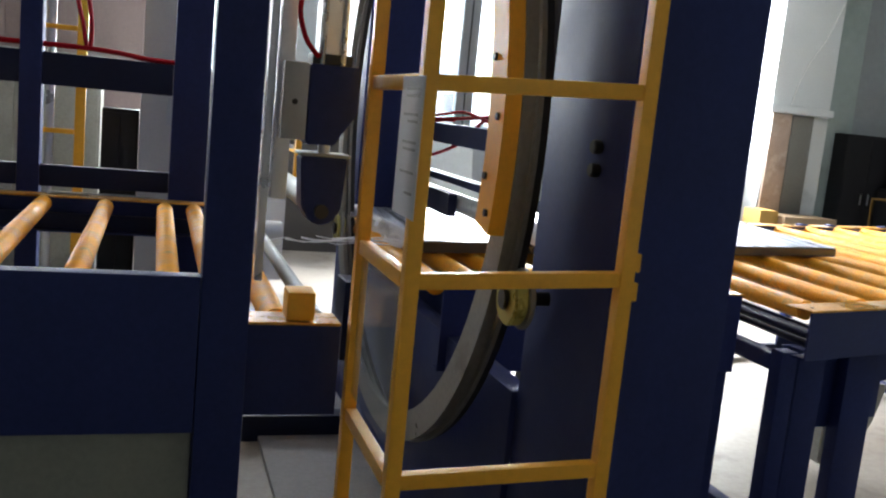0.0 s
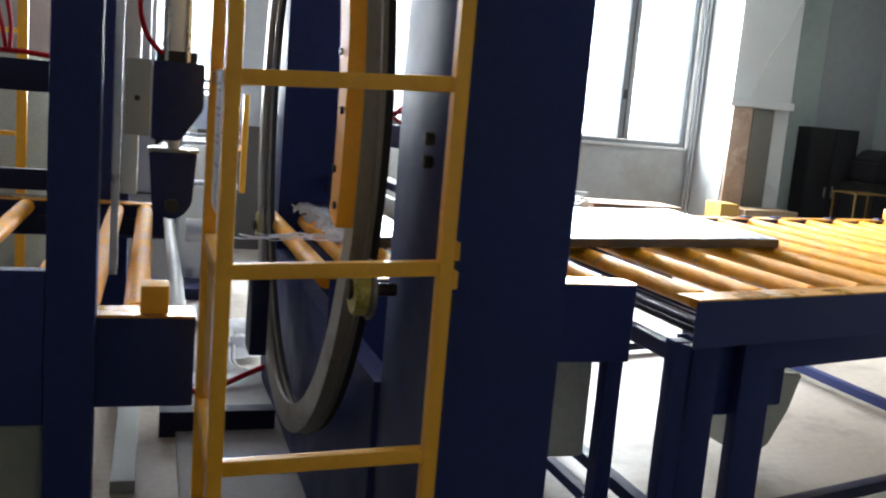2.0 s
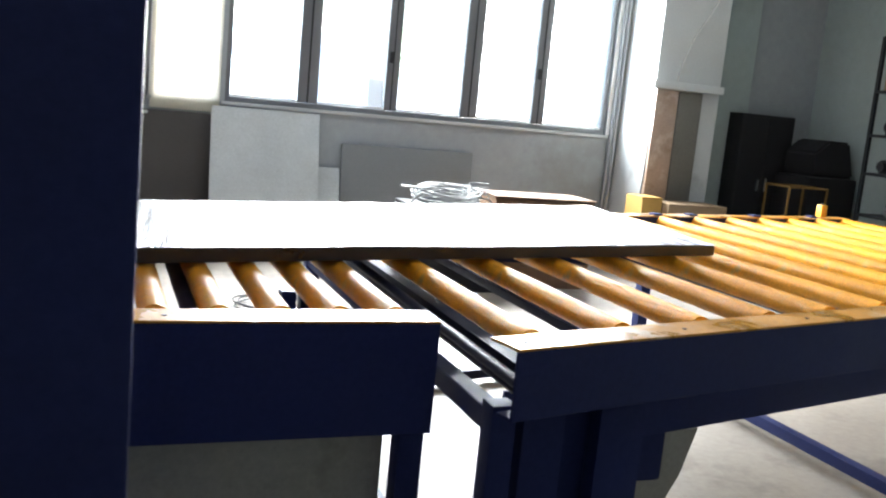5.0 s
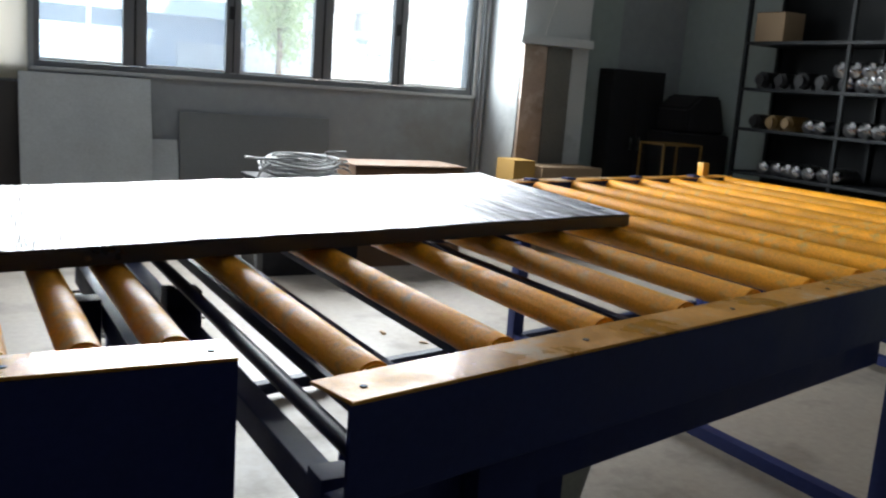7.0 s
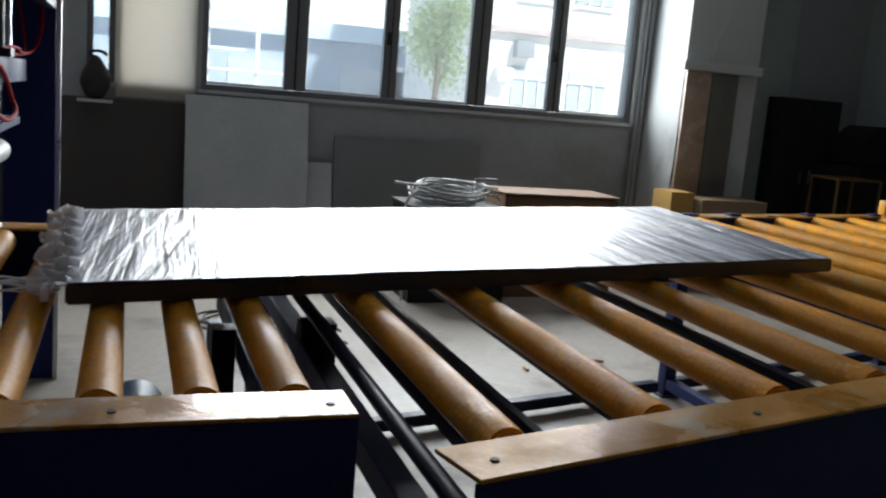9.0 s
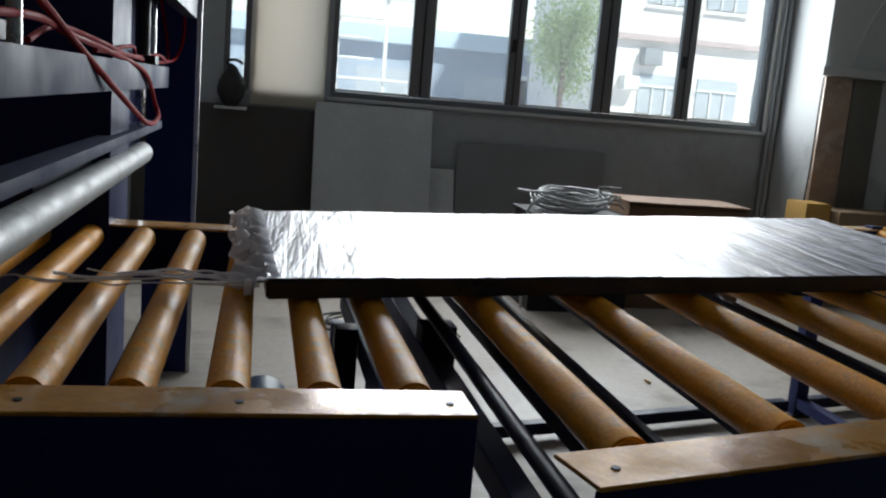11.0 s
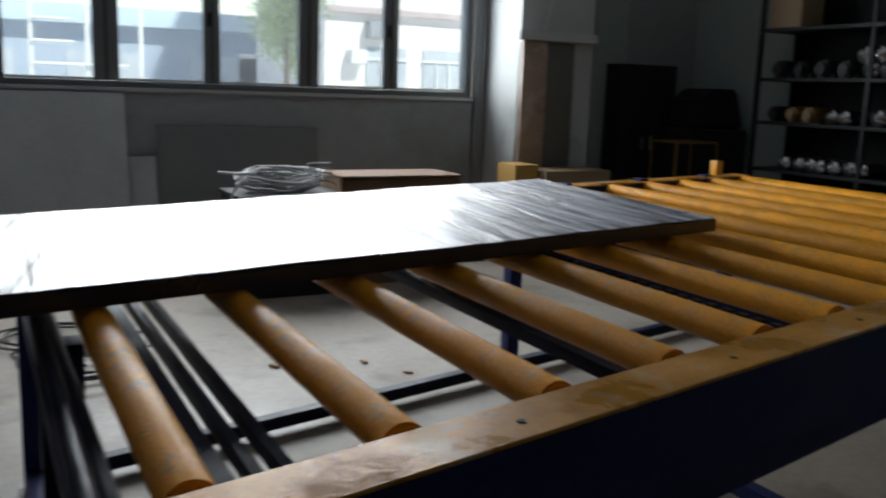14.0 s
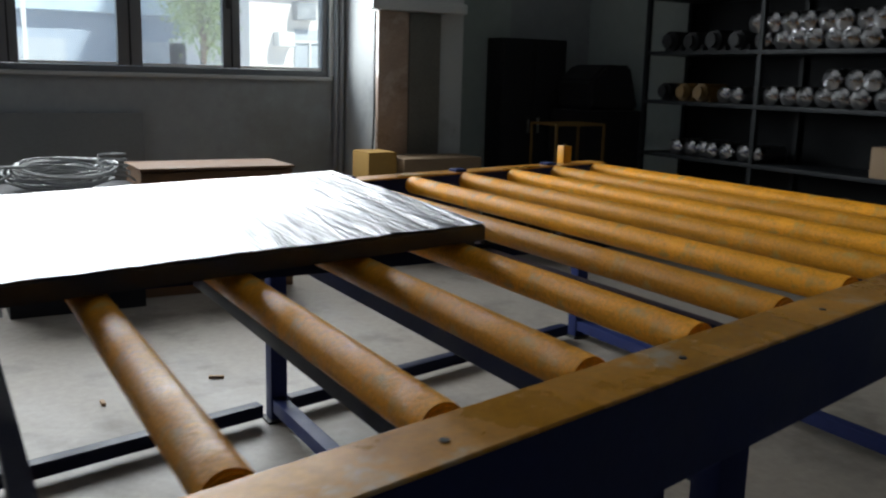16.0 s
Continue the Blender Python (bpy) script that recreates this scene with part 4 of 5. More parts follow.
outfeed_press()
red_hose([(1.43, 2.7, 1.50), (1.43, 2.97, 1.45), (1.44, 3.24, 1.385), (1.48, 3.73, 1.25), (1.48, 4.40, 1.14), (1.48, 4.75, 1.15), (1.46, 4.82, 1.20), (1.46, 4.43, 1.33),
          (1.43, 3.8, 1.385), (1.42, 3.24, 1.41), (1.42, 2.9, 1.43), (1.41, 2.6, 1.42)], 0.0095)
red_hose([(1.42, 3.6, 1.385), (1.44, 4.2, 1.385), (1.42, 4.8, 1.38), (1.44, 5.3, 1.385), (1.47, 5.62, 1.42), (1.50, 5.66, 1.55), (1.49, 5.68, 1.8)], 0.008)
red_hose([(1.40, 3.9, 1.39), (1.43, 4.3, 1.42), (1.41, 4.6, 1.39), (1.45, 5.0, 1.41), (1.44, 5.45, 1.39), (1.42, 5.66, 1.48), (1.38, 5.68, 1.7)], 0.007)
red_hose([(1.40, 2.9, 1.38), (1.38, 3.3, 1.43), (1.41, 3.8, 1.41), (1.42, 4.35, 1.38)], 0.008)


# ---- white film machine at the back ----
def film_machine():
    p = thing("film_machine", (0.4, 6.8, F), "white cabinet machine with bright guide rollers behind the ring", "machine")
    part("side_plate", box((-0.17, 6.45, F + 0.1), (0.57, 6.55, 1.58), 0.01), M_PLATE, p, "pale grey side plate")
    part("tall_panel", box((-0.17, 6.60, F), (0.30, 7.2, 2.6), 0.01), M_PLATE, p, "tall white panel")
    part("plinth", box((-0.15, 6.5, F), (0.95, 7.0, F + 0.098), 0.01), M_NAVY2, p)
    for z in (1.46, 1.30, 0.95):
        part("spindle", rod((0.571, 6.47, z), (0.66, 6.40, z), 0.022, 14, 0.004), M_STEEL, p, "bright film spindle")
    part("control_box", box((0.02, 6.40, 1.12), (0.20, 6.449, 1.34), 0.008), M_GREYSTEEL, p)
    part("cover_seam", box((-0.16, 6.442, 0.60), (0.56, 6.449, 0.612), 0.001, 1), M_DARKCAB, p)
    part("film_roll", rod((0.62, 6.60, 0.30), (0.98, 6.60, 0.30), 0.10, 24, 0.008), M_PLATE, p, "white roll of film")
    part("back_plate", box((0.575, 6.95, F + 0.1), (1.05, 7.0, 1.05), 0.005), M_PLATE, p)
    for z in (1.00,):
        part("slot", box((0.36, 6.438, z), (0.41, 6.449, z + 0.11), 0.004), M_BLACK, p)
    for z, r in ((1.53, 0.012), (1.46, 0.012), (1.10, 0.012), (1.03, 0.018), (0.70, 0.032)):
        part("guide_roller", rod((0.572, 6.5, z), (1.02, 6.5, z), r, 16), M_STEEL, p, "bright guide roller")
    part("film_window", box((0.64, 6.62, 1.14), (0.96, 6.63, 1.42), 0.003), M_FILMBLUE, p, "bluish clear film")
    part("post", box((1.03, 6.44, 0.65), (1.075, 6.52, 1.45), 0.004), M_ORANGE, p, "yellow painted post")
    part("stay", box((1.03, 6.521, 0.98), (1.05, 6.949, 1.02), 0.003), M_ORANGE, p)
    return p


film_machine()


def cage_post():
    p = thing("yellow_post_frame", (-0.6, 6.0, F), "yellow post frame with red brackets behind the infeed", "frame")
    part("post", box((-0.625, 6.3, F), (-0.555, 6.36, 2.8), 0.004), M_ORANGE, p)
    part("post", rod((-0.80, 6.35, F), (-0.80, 6.35, 2.1), 0.03, 14), M_ALU, p, "pale round post")
    for z in (1.0, 1.75):
        part("rung", box((-0.90, 6.31, z), (-0.627, 6.35, z + 0.035), 0.004), M_ORANGE, p)
    return p


cage_post()
for x0, x1, y0, z1, m, lab in ((-0.47, -0.19, 6.9, 1.2, M_DARKCAB, "dark metal cabinet standing behind the infeed"),
                               (-1.9, -0.52, 7.6, 1.62, M_GREY, "grey green cabinet standing behind the infeed"),
                               (-2.6, -0.19, 8.3, 2.6, M_PINK, "dusty pink partition board behind the machine")):
    c = thing("back_cabinet", ((x0 + x1) / 2, y0 + 0.2, F), lab, "cabinet")
    part("body", box((x0, y0, F), (x1, y0 + 0.4, z1), 0.008), m, c)
    part("door", box((x0 + 0.02, y0 - 0.014, F + 0.05), ((x0 + x1) / 2 - 0.004, y0 - 0.001, z1 - 0.03), 0.003), m, c)
    part("door", box(((x0 + x1) / 2 + 0.004, y0 - 0.014, F + 0.05), (x1 - 0.02, y0 - 0.001, z1 - 0.03), 0.003), m, c)


# ---- wrapped panel ----
def wrapped_panel():
    p = thing("wrapped_panel_load", (3.1, 3.8, 0.806), "flat dark panel wrapped in shiny clear film on the rollers", "wrapped panel")
    pts = [(1.775, 2.935), (4.495, 3.51), (4.63, 4.985), (1.735, 4.125)]
    part("core", profile_prism(pts, 2, 0.808, 0.857, 0.005), M_PANELSIDE, p, "dark wrapped panel body")
    nx, ny = 110, 44
    bm = bmesh.new()
    grid = []
    for i in range(nx + 1):
        row = []
        for j in range(ny + 1):
            u, v = 0.001 + 0.998 * i / nx, 0.003 + 0.994 * j / ny
            a = Vector(pts[0]).lerp(Vector(pts[1]), u)
            b = Vector(pts[3]).lerp(Vector(pts[2]), u)
            q = a.lerp(b, v)
            h = 0.0022 * noise.noise((q.x * 13 - q.y * 1.5, q.y * 1.0, 0)) + 0.003 * noise.noise((q.x * 2.5, q.y * 2, 5))
            row.append(bm.verts.new((q.x, q.y, 0.8615 + h)))
        grid.append(row)
    for i in range(nx):
        for j in range(ny):
            bm.faces.new((grid[i][j], grid[i + 1][j], grid[i + 1][j + 1], grid[i][j + 1]))
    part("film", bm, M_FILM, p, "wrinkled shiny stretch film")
    # crumpled film at the trailing end
    rng = random.Random(7)
    bm = bmesh.new()
    rows = []
    n = 46
    for i in range(n + 1):
        v = i / n
        b = Vector(pts[0]).lerp(Vector(pts[3]), v)
        row = []
        for k in range(9):
            w = k / 8
            out = 0.13 * w * (0.55 + 0.6 * abs(noise.noise((v * 9, 1.5, w)))) + 0.03 * v * w
            z = 0.866 - 0.05 * w * w + 0.05 * w * noise.noise((v * 16, w * 3, 9.0)) + 0.03 * w * noise.noise((v * 38, w * 5, 3.0)) + 0.03 * w * v
            row.append(bm.verts.new((b.x + 0.03 - out, b.y + 0.02 * noise.noise((v * 20, w * 4, 2)), max(z, 0.812))))
        rows.append(row)
    for i in range(n):
        for k in range(8):
            bm.faces.new((rows[i][k], rows[i + 1][k], rows[i + 1][k + 1], rows[i][k + 1]))
    part("film_end", bm, M_FILMEND, p, "crumpled film bunched over the trailing end")
    # strands of film trailing back towards the ring
    for k in range(6):
        y0 = 3.0 + 0.02 * k
        pts2 = [(1.76 - 0.07 * j, y0 + rng.uniform(-0.014, 0.014) + (0.006 * k - 0.03) * j * 0.2, 0.832 + rng.uniform(-0.008, 0.012)) for j in range(10 - k)]
        part("film_strand", hose(pts2, 0.0022 + 0.0012 * (k % 3), 4, 6), M_STRAND, p, "twisted strand of film")
    return p


PANEL = wrapped_panel()


# ---- along the window wall ----
def leaning_board(name, x0, x1, top, foot, mat, label):
    h = math.hypot(top + 0.0 - F, foot)
    bm = box((x0, 0, 0), (x1, 0.02, h), 0.003)
    bm.transform(Matrix.Translation((0, WALL_Y - 0.06 - foot, F)) @ Matrix.Rotation(-math.atan2(foot, top - F), 4, "X"))
    return solo(name, bm, mat, label, "board", origin=((x0 + x1) / 2, WALL_Y - 0.1 - foot, F))


leaning_board("leaning_board", 2.385, 3.476, 1.20, 0.30, M_BOARD, "large pale grey board leaning on the wall")
leaning_board("small_board", 3.495, 3.725, 0.66, 0.22, M_BOARD, "small grey board leaning on the wall")
leaning_board("dark_board", 3.74, 5.216, 0.922, 0.12, M_DBOARD, "long dark grey sheet leaning on the wall")


def black_bag():
    b = thing("black_bag", (1.64, WALL_Y - 0.14, 1.10), "black bag standing on the ledge by the window", "bag")
    bm = bmesh.new()
    bmesh.ops.create_icosphere(bm, subdivisions=3, radius=1.0)
    for v in bm.verts:
        n = 1 + 0.12 * noise.noise(v.co * 2.2)
        w = 1.0 if v.co.z < 0.1 else 1.0 - 0.45 * v.co.z
        v.co = Vector((v.co.x * 0.125 * w * n, v.co.y * 0.09 * w * n, v.co.z * 0.19 * n))
    bm.transform(Matrix.Translation((1.64, WALL_Y - 0.14, 1.275)))
    part("bag_body", bm, M_BLACK, b)
    part("knot", hose([(1.62, WALL_Y - 0.14, 1.44), (1.60, WALL_Y - 0.14, 1.49), (1.68, WALL_Y - 0.14, 1.50), (1.73, WALL_Y - 0.14, 1.47)], 0.014), M_BLACK, b)
    part("ledge", box((1.50, WALL_Y - 0.26, 1.075), (1.78, WALL_Y - 0.052, 1.098), 0.004), M_WALL, b)
    return b


black_bag()


def cable_coil():
    c = thing("cable_coil", (4.4, 7.67, 0.48), "loose coil of grey cable on a dark box", "cable")
    rng = random.Random(3)
    for k in range(16):
        rx, ry = rng.uniform(0.18, 0.33), rng.uniform(0.13, 0.22)
        cx, cy, cz = 4.39 + rng.uniform(-0.055, 0.055), 7.67 + rng.uniform(-0.03, 0.03), 0.547 + 0.007 * k
        pts = [(cx + rx * math.cos(a), cy + ry * math.sin(a), cz + 0.04 * math.sin(a) + 0.012 * math.sin(2 * a + k)) for a in [2 * math.pi * i / 12 + k for i in range(14)]]
        part("cable_turn", hose(pts, 0.007, 3, 7), M_CABLE, c)
    for k in range(5):
        pts = [(4.50 + 0.045 * k, 7.62, 0.635), (4.63, 7.6 + 0.03 * k, 0.60 + 0.028 * k), (4.79, 7.62, 0.58 + 0.036 * k), (4.85 - 0.036 * k, 7.66, 0.54 + 0.045 * k)]
        part("cable_end", hose(pts, 0.007, 4, 7), M_CABLE, c)
    part("cable_end", hose([(4.18, 7.6, 0.655), (4.0, 7.55, 0.66), (3.88, 7.5, 0.675)], 0.011, 4, 7), M_CABLE, c)
    part("cable_end", hose([(4.09, 7.5, 0.625), (3.97, 7.45, 0.525), (3.95, 7.42, 0.25), (3.97, 7.4, F + 0.02)], 0.011, 5, 7), M_CABLE, c)
    return c


cable_coil()


def dark_crate():
    c = thing("dark_crate", (4.4, 7.7, F), "dark open crate under the cable coil", "crate")
    part("side", box((4.02, 7.40, F), (4.84, 7.43, 0.475), 0.004), M_DARKCAB, c)
    part("side", box((4.02, 7.95, F), (4.84, 7.98, 0.475), 0.004), M_DARKCAB, c)
    part("end", box((4.02, 7.432, F), (4.05, 7.948, 0.475), 0.004), M_DARKCAB, c)
    part("end", box((4.81, 7.432, F), (4.84, 7.948, 0.475), 0.004), M_DARKCAB, c)
    part("lid", box((4.00, 7.38, 0.477), (4.86, 8.0, 0.505), 0.004), M_DARKCAB, c)
    return c


dark_crate()


def wooden_crate():
    c = thing("wooden_crate", (5.4, 7.8, F), "long low wooden crate beside the cables", "crate")
    for k in range(4):
        z0 = F + 0.218 * k
        part("board", box((4.88, 7.62, z0), (5.95, 7.645, z0 + 0.208), 0.004), M_CRATE, c)
        part("board", box((4.88, 8.10, z0), (5.95, 8.125, z0 + 0.208), 0.004), M_CRATE, c)
    part("top_board", box((4.87, 7.60, 0.603), (5.96, 8.14, 0.622), 0.004), M_CRATE, c)
    part("end_board", box((4.88, 7.65, F), (4.905, 8.095, 0.598), 0.004), M_CRATE, c)
    part("end_board", box((5.925, 7.65, F), (5.95, 8.095, 0.598), 0.004), M_CRATE, c)
    return c


wooden_crate()


def pillar_wrap():
    c = thing("pillar_cladding", (7.35, 8.46, 0.60), "cardboard cladding wrapped in film round the pillar", "cladding")
    part("sheet", box((7.03, 8.44, 0.60), (7.32, 8.495, 1.815), 0.012), M_CARDW, c)
    part("sheet", box((7.325, 8.43, 0.60), (7.63, 8.495, 1.81), 0.012), M_WRAP, c)
    part("cap_board", box((6.95, 8.38, 1.82), (7.865, 8.498, 1.905), 0.006), M_PILLAR, c, "pale cap board")
    part("strap", hose([(6.99, 8.42, 1.80), (6.975, 8.40, 1.4), (6.98, 8.41, 0.95), (6.97, 8.42, 0.62)], 0.008), M_BLACK, c)
    return c


pillar_wrap()
solo("wall_cable", hose([(7.86, 8.485, 3.2), (7.68, 8.48, 2.77), (7.48, 8.484, 2.44), (7.36, 8.482, 2.15), (7.31, 8.488, 1.92)], 0.006), M_WHITE, "thin pale cable hanging on the pillar", "cable", origin=(7.55, 8.48, 1.92))


def carton(x0, x1, y0, y1, z0, z1, mat, label):
    c = thing("carton", ((x0 + x1) / 2, (y0 + y1) / 2, z0), label, "carton", "cartons")
    part("body", box((x0, y0, z0), (x1, y1, z1 - 0.004), 0.006), mat, c)
    xm = (x0 + x1) / 2
    part("flap", box((x0 + 0.002, y0 + 0.002, z1 - 0.003), (xm - 0.003, y1 - 0.002, z1 + 0.001), 0.001, 1), mat, c)
    part("flap", box((xm + 0.003, y0 + 0.002, z1 - 0.003), (x1 - 0.002, y1 - 0.002, z1 + 0.001), 0.001, 1), mat, c)
    return c


carton(6.765, 7.02, 8.05, 8.37, F, 0.656, M_ORANGECARD, "tall yellow brown carton by the pillar")
carton(7.04, 7.79, 7.95, 8.36, F, 0.605, M_CARD, "brown carton standing by the pillar")


def dark_cabinet():
    c = thing("dark_cabinet", (8.92, 9.0, F), "tall dark metal cabinet against the wall", "cabinet")
    part("body", box((8.53, 8.82, F), (9.31, 9.08, 1.665), 0.01), M_DARKCAB, c)
    for x in (8.545, 8.925):
        d = part("door", box((x, 8.803, F + 0.06), (x + 0.37, 8.819, 1.63), 0.004), M_DARKCAB, c)
        part("handle", box((x + (0.30 if x < 8.7 else 0.04), 8.788, 0.75), (x + (0.32 if x < 8.7 else 0.06), 8.802, 0.90), 0.003), M_STEEL, d)
    return c


dark_cabinet()


def shelving():
    s = thing("shelving_rack", (9.53, 6.2, F), "grey steel shelving rack loaded with machine parts", "shelf")
    for y in (7.62, 6.35, 5.08, 3.81):
        for x in (9.27, 9.77):
            part("post", box((x, y - 0.02, F), (x + 0.04, y + 0.02, 2.6), 0.003), M_RACK, s)
    for z in (0.20, 0.667, 1.125, 1.545, 2.02):
        part("shelf", box((9.26, 3.82, z - 0.032), (9.815, 7.61, z), 0.003), M_RACK, s)
    # added sheet: its near-black colour paints the shade behind the shelves
    part("back_sheet", box((9.82, 3.79, F + 0.02), (9.83, 7.64, 2.6), 0.002, 1), M_RACKSHADE, s, "added dark sheet standing in for the shade behind the shelves")
    return s


shelving()


def steel_roll_mesh(r, length):
    bm = bmesh.new()
    add_rod(bm, (-length / 2 + 0.6 * r, 0, 0), (length / 2, 0, 0), r, 24)
    add_rod(bm, (-length / 2 + 0.598 * r, 0, 0), (-length / 2, 0, 0), r, 24, 0.12 * r)
    return bm


def steel_rolls():
    rng = random.Random(11)
    first = {}

    def put(r, y, z, n):
        m = Matrix.Translation(at((9.45 + rng.uniform(-0.03, 0.03), y, z)))
        if r not in first:
            ob = thing("steel_roll", (0, 0, 0), "bright turned steel roll lying on the rack", "steel part", "steel rolls")
            ob.location = m.translation
            body = new("body", mesh_of("body", steel_roll_mesh(r, 0.34), M_CHROME))
            body.parent = ob
            bore = bmesh.new()
            add_rod(bore, (-0.174, 0, 0), (-0.1702, 0, 0), r * 0.10, 12)
            b = new("bore", mesh_of("bore", bore, M_BLACK))
            b.parent = ob
            first[r] = ob
        else:
            copy_thing(first[r], m)
    for k in range(15):
        put(0.076, 6.374 - 0.158 * k, 1.622, k)
        put(0.076, 6.453 - 0.158 * k, 1.752, k)
    for k in range(13):
        put(0.074, 6.25 - 0.156 * k, 1.200, k)
    for k in range(4):
        put(0.074, 5.704 - 0.156 * k, 1.330, k)
    for k in range(7):
        put(0.066, 7.22 - 0.145 * k, 0.735, k)
    for k in range(2):
        put(0.066, 6.75 - 0.165 * k, 1.192, k)


steel_rolls()


def rack_lump(y, z, sy, sz, mat, label, cat="machine part"):
    rng = random.Random(int(y * 100) + int(z * 10))
    t = thing("machine_part", (9.48, y, z), label, cat, "rack parts")
    part("body", rod((9.33, y, z + sz * 0.5 + 0.002), (9.63, y, z + sz * 0.5 + 0.002), sz * 0.5, 18, sz * 0.08), mat, t)
    part("flange", rod((9.30, y, z + sz * 0.5 + 0.002), (9.329, y, z + sz * 0.5 + 0.002), sz * 0.36, 18, 0.004), mat, t)
    part("lug", box((9.38, y - sy * 0.5, z + 0.002), (9.53, y + sy * 0.5, z + sz * 0.35), 0.008), mat, t)
    return t


for y, m in ((7.42, M_DARKCAB), (7.20, M_TROLLEY), (7.0, M_TROLLEY)):
    rack_lump(y, 1.125, 0.16, 0.15, m, "small geared motor on the rack" if m is M_DARKCAB else "small yellow geared motor on the rack")
for y in (7.4, 7.15, 6.9, 6.65, 5.8, 5.4, 4.8, 4.4):
    rack_lump(y, 2.02 if y < 6 else 1.545, 0.2, 0.15 + 0.05 * (y % 0.5), M_DARKCAB, "dark machine part lying on the rack")
for y in (7.3, 6.9, 6.5, 5.7, 5.2, 4.6):
    rack_lump(y, 0.20, 0.25, 0.26, M_DARKCAB, "dark machine part low on the rack")
carton(9.31, 9.61, 7.18, 7.55, 2.02, 2.32, M_CARD, "brown carton on top of the rack")
carton(9.29, 9.55, 5.12, 5.32, 0.667, 0.88, M_CARD, "small brown carton on the rack")
carton(9.29, 9.6, 4.2, 4.75, 0.667, 0.95, M_CARD, "brown carton on the rack")


def yellow_trolley():
    t = thing("yellow_trolley", (8.7, 7.95, F), "low yellow tube trolley beside the rack", "trolley")
    xs, ys = (8.42, 8.95), (7.75, 8.12)
    for x in xs:
        for y in ys:
            part("leg", box((x, y, F + 0.08), (x + 0.02, y + 0.02, 0.90), 0.003), M_TROLLEY, t)
            part("wheel", rod((x + 0.005, y + 0.017, F + 0.04), (x + 0.03, y + 0.017, F + 0.04), 0.04, 16, 0.004), M_BLACK, t)
    for y in ys:
        part("rail", box((xs[0] + 0.021, y, 0.88), (xs[1] - 0.001, y + 0.02, 0.90), 0.003), M_TROLLEY, t)
    for x in xs:
        part("rail", box((x, ys[0] + 0.021, 0.88), (x + 0.02, ys[1] - 0.001, 0.90), 0.003), M_TROLLEY, t)
    part("deck", box((xs[0] + 0.02, ys[0] + 0.02, 0.30), (xs[1] + 0.01, ys[1] + 0.01, 0.33), 0.003), M_NAVY2, t)
    return t


yellow_trolley()


def dark_machine():
    t = thing("dark_machine", (9.3, 8.42, F), "dark covered machine between cabinet and rack", "machine")
    part("body", box((9.08, 8.18, F), (9.80, 8.78, 1.0), 0.05), M_DARKCAB, t)
    part("hood", profile_prism([(9.15, 1.002), (9.15, 1.28), (9.33, 1.43), (9.65, 1.43), (9.78, 1.002)], 1, 8.22, 8.74, 0.03), M_DARKCAB, t)
    return t


dark_machine()


# ---- on the floor behind the ring ----
def floor_cables():
    rng = random.Random(5)
    c = thing("cable_bundle", (0.7, 5.0, F), "bundle of grey cables across the floor", "cable")
    for k in range(12):
        o = 0.022 * k
        pts = [(0.50 + o, 6.2, F + 0.02), (0.66 + o + rng.uniform(-.02, .02), 5.7, F + 0.04), (0.80 + 0.5 * o, 5.3, F + 0.05), (0.66 + o, 4.9, F + 0.03 + 0.01 * (k % 3)),
               (0.60 + 1.2 * o, 4.55, F + 0.02), (0.70 + 1.5 * o, 4.35, F + 0.02)]
        part("cable", hose(pts, 0.014, 5, 6), M_CABLE, c)
    return c


floor_cables()


def rag_heap(x, y, s, seed):
    bm = bmesh.new()
    bmesh.ops.create_icosphere(bm, subdivisions=3, radius=1.0)
    for v in bm.verts:
        k = 1 + 0.35 * noise.noise(v.co * 2.6 + Vector((seed, 0, 0))) + 0.12 * noise.noise(v.co * 7 + Vector((0, seed, 0)))
        v.co = Vector((v.co.x * s * k, v.co.y * s * 0.8 * k, max(v.co.z, -0.35) * s * 0.55 * k))
    low = min(v.co.z for v in bm.verts)
    bm.transform(Matrix.Translation((x, y, F - low + 0.002)))
    return solo("film_waste", bm, M_FILMEND, "crumpled heap of waste film on the floor", "film waste", "film waste", origin=(x, y, F))


rag_heap(0.35, 5.35, 0.16, 1.0)
rag_heap(0.98, 5.0, 0.13, 4.0)
for k, (x, y, w, h, rot) in enumerate(((0.90, 4.85, 0.30, 0.36, 18), (0.62, 4.25, 0.26, 0.22, -8), (0.42, 4.9, 0.3, 0.4, 5), (1.0, 5.5, 0.3, 0.4, 30))):
    bm = bmesh.new()
    n = 10
    vs = [[bm.verts.new(((i / n - 0.5) * w, (j / n - 0.5) * h, 0.012 + 0.02 * noise.noise((i * 0.35 + 7 * k, j * 0.3, 1)))) for j in range(n + 1)] for i in range(n + 1)]
    for i in range(n):
        for j in range(n):
            bm.faces.new((vs[i][j], vs[i + 1][j], vs[i + 1][j + 1], vs[i][j + 1]))
    bmesh.ops.solidify(bm, geom=bm.faces[:], thickness=0.004)
    bm.transform(Matrix.Translation((x, y, F + 0.025)) @ Matrix.Rotation(radians(rot), 4, "Z"))
    solo("paper_sheet", bm, M_PAPER, "crumpled white sheet lying on the floor", "sheet", "floor sheets", origin=(x, y, F))
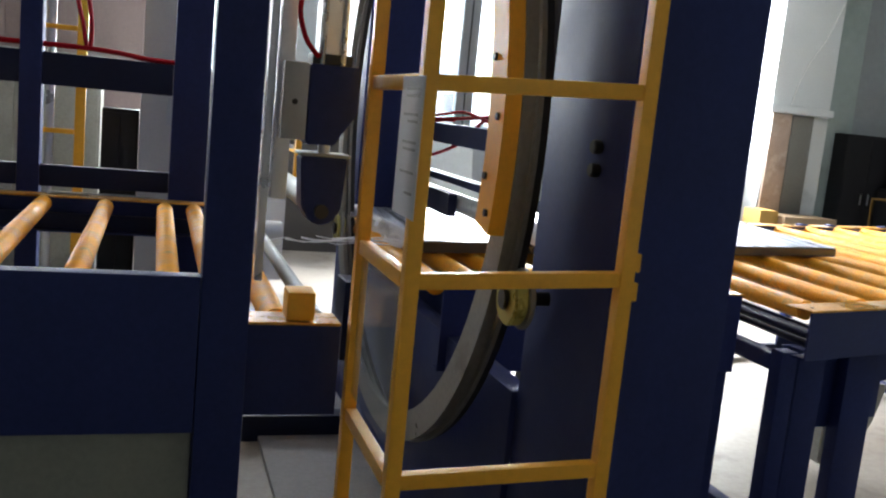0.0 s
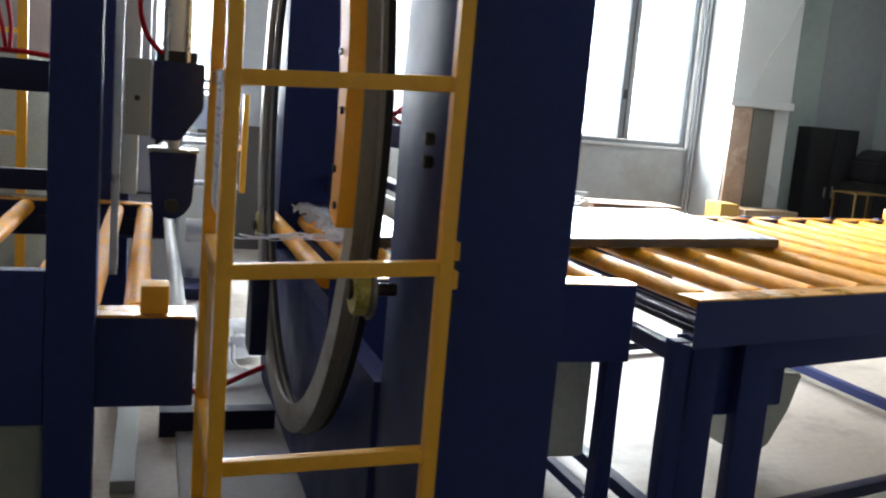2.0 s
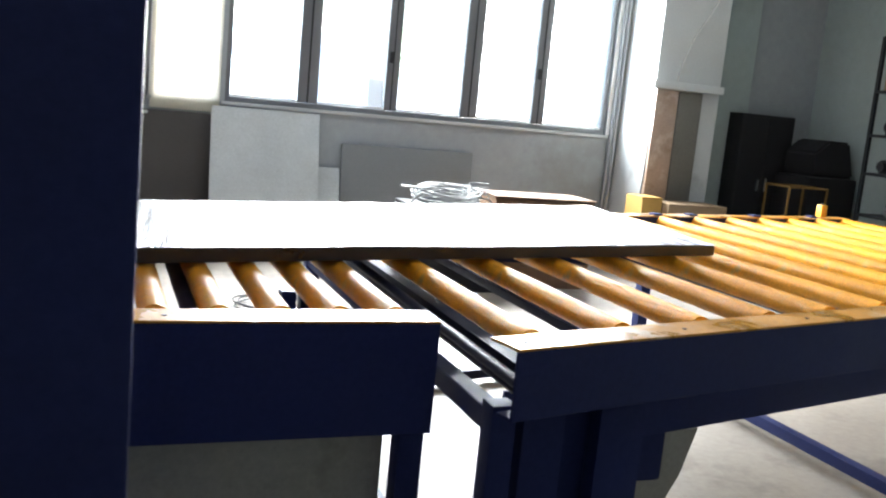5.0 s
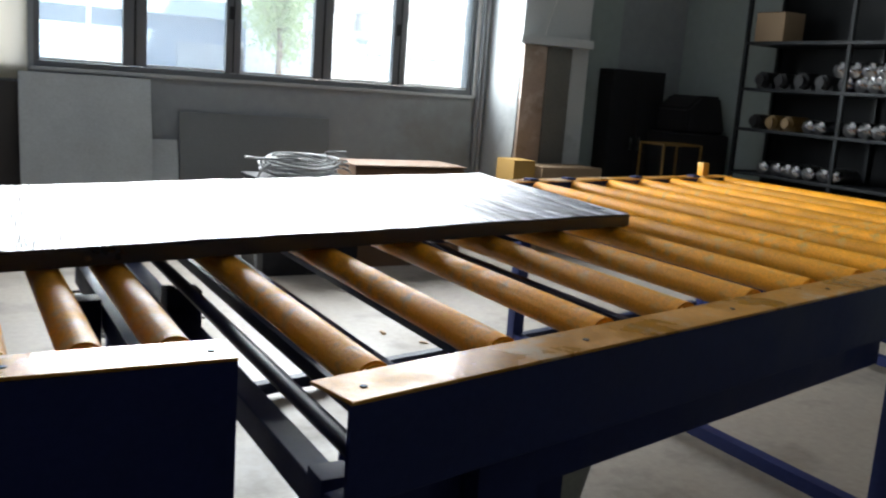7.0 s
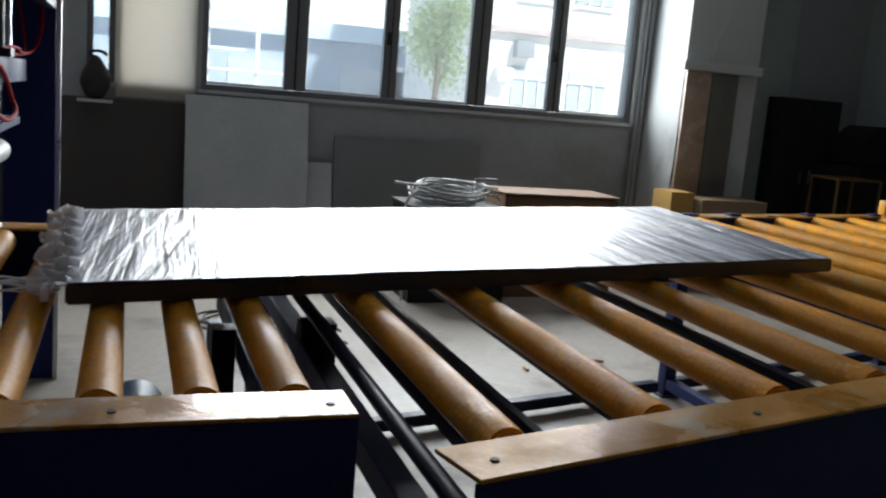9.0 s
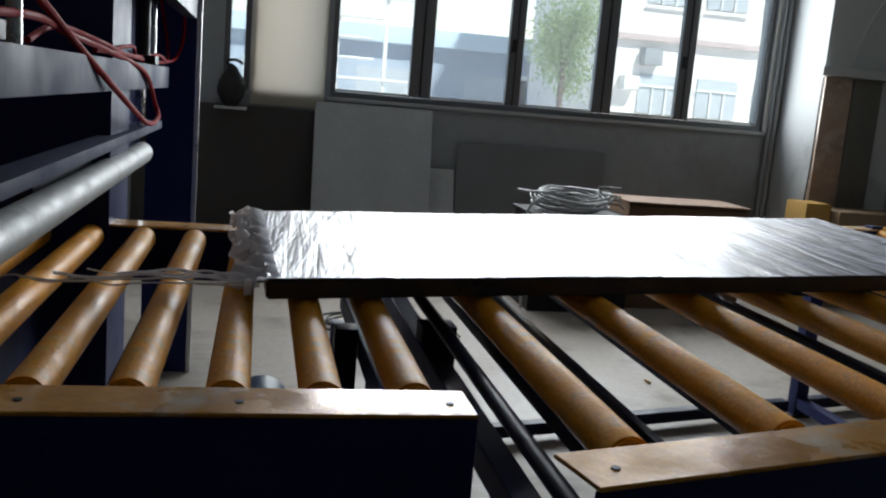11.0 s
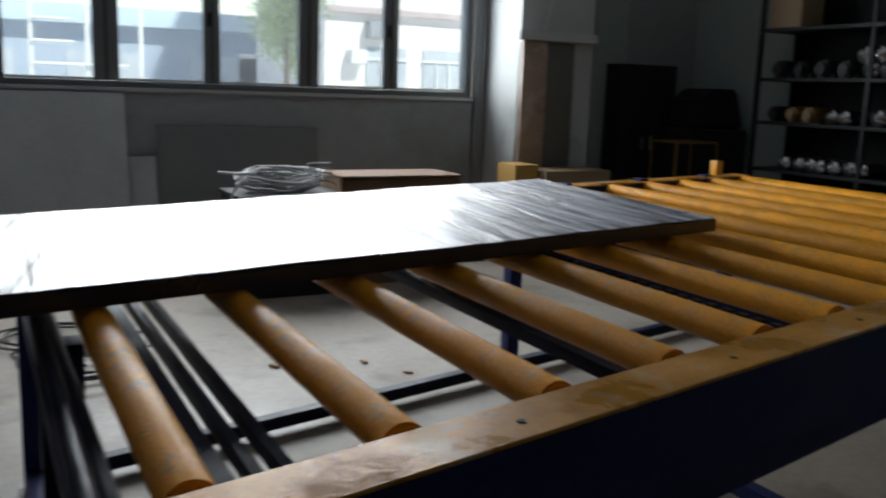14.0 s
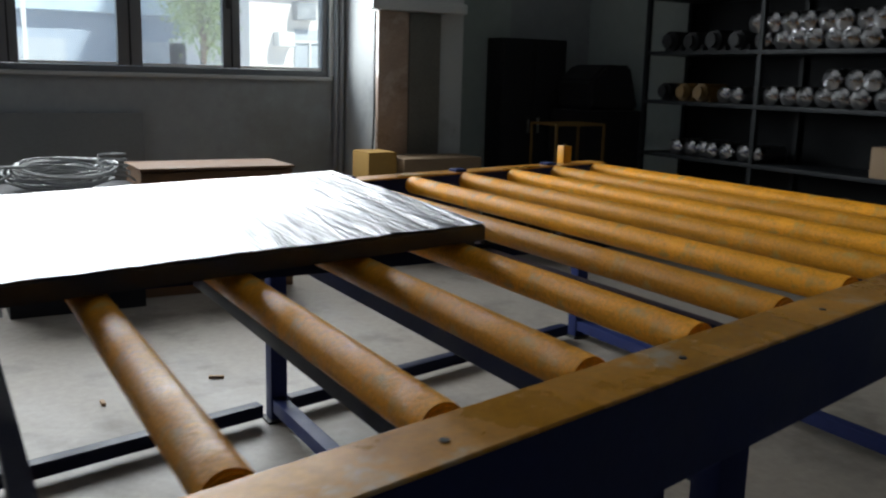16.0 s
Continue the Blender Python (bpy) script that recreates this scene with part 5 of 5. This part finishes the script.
red_hose([(-0.1, 4.35, F + 0.03), (0.30, 4.25, F + 0.05), (0.52, 4.02, F + 0.045), (0.70, 4.02, F + 0.045), (0.97, 4.22, F + 0.09), (1.15, 4.35, F + 0.12)], 0.018, "red air hose lying across the base plate")


def steel_profile():
    bm = box((0.22, 2.75, F + 0.002), (0.32, 4.2, F + 0.06), 0.004)
    return solo("steel_profile", bm, M_GALV, "loose galvanised profile lying on the floor", "profile", origin=(0.27, 3.4, F))


steel_profile()
rng_c = random.Random(9)
loops = thing("floor_cable_loops", (2.72, 6.5, F), "thin black cables looped on the floor", "cable")
for k in range(9):
    cx, cy = 2.72 + rng_c.uniform(-0.25, 0.3), 6.5 + rng_c.uniform(-0.55, 0.6)
    pts = [(cx + (0.25 + 0.1 * rng_c.random()) * math.cos(a), cy + 0.25 * math.sin(a), F + 0.012 + 0.006 * k) for a in [2 * math.pi * i / 10 for i in range(9)]]
    part("cable", hose(pts, 0.008, 4, 6), M_BLACK, loops)


def wood_offcut(x, y, turn, sx, sy, sz):
    bm = box((-sx / 2, -sy / 2, 0.0), (sx / 2, sy / 2, sz), 0.003)
    bm.transform(Matrix.Translation((x, y, F + 0.001)) @ Matrix.Rotation(radians(turn), 4, "Z"))
    return solo("wood_offcut", bm, M_WOOD, "small wooden offcut lying on the concrete floor", "offcut", "floor offcuts", origin=(x, y, F))


rng_w = random.Random(21)
for k in range(4):
    wood_offcut(3.9 + 0.25 * k + rng_w.uniform(-0.2, 0.2), 5.35 + rng_w.uniform(0, 0.6), rng_w.uniform(0, 180), rng_w.uniform(0.04, 0.10), rng_w.uniform(0.02, 0.04), rng_w.uniform(0.01, 0.02))


# ---- motion ----
def motions():
    v = 0.08 * U
    way = Vector((math.cos(radians(9.5)), math.sin(radians(9.5)), 0))
    base = PANEL.location.copy()
    walk(PANEL, [(t, Matrix.Translation(base + way * v * (t - 9.0))) for t in (0.0, 4.0, 8.0, 12.0, 16.0)])
    for ob, r in SPINNERS:
        loc = ob.location.copy()
        walk(ob, [(0.5 * k, Matrix.Translation(loc) @ Matrix.Rotation(v * 0.5 * k / (r * U), 4, "Y")) for k in range(33)])


motions()
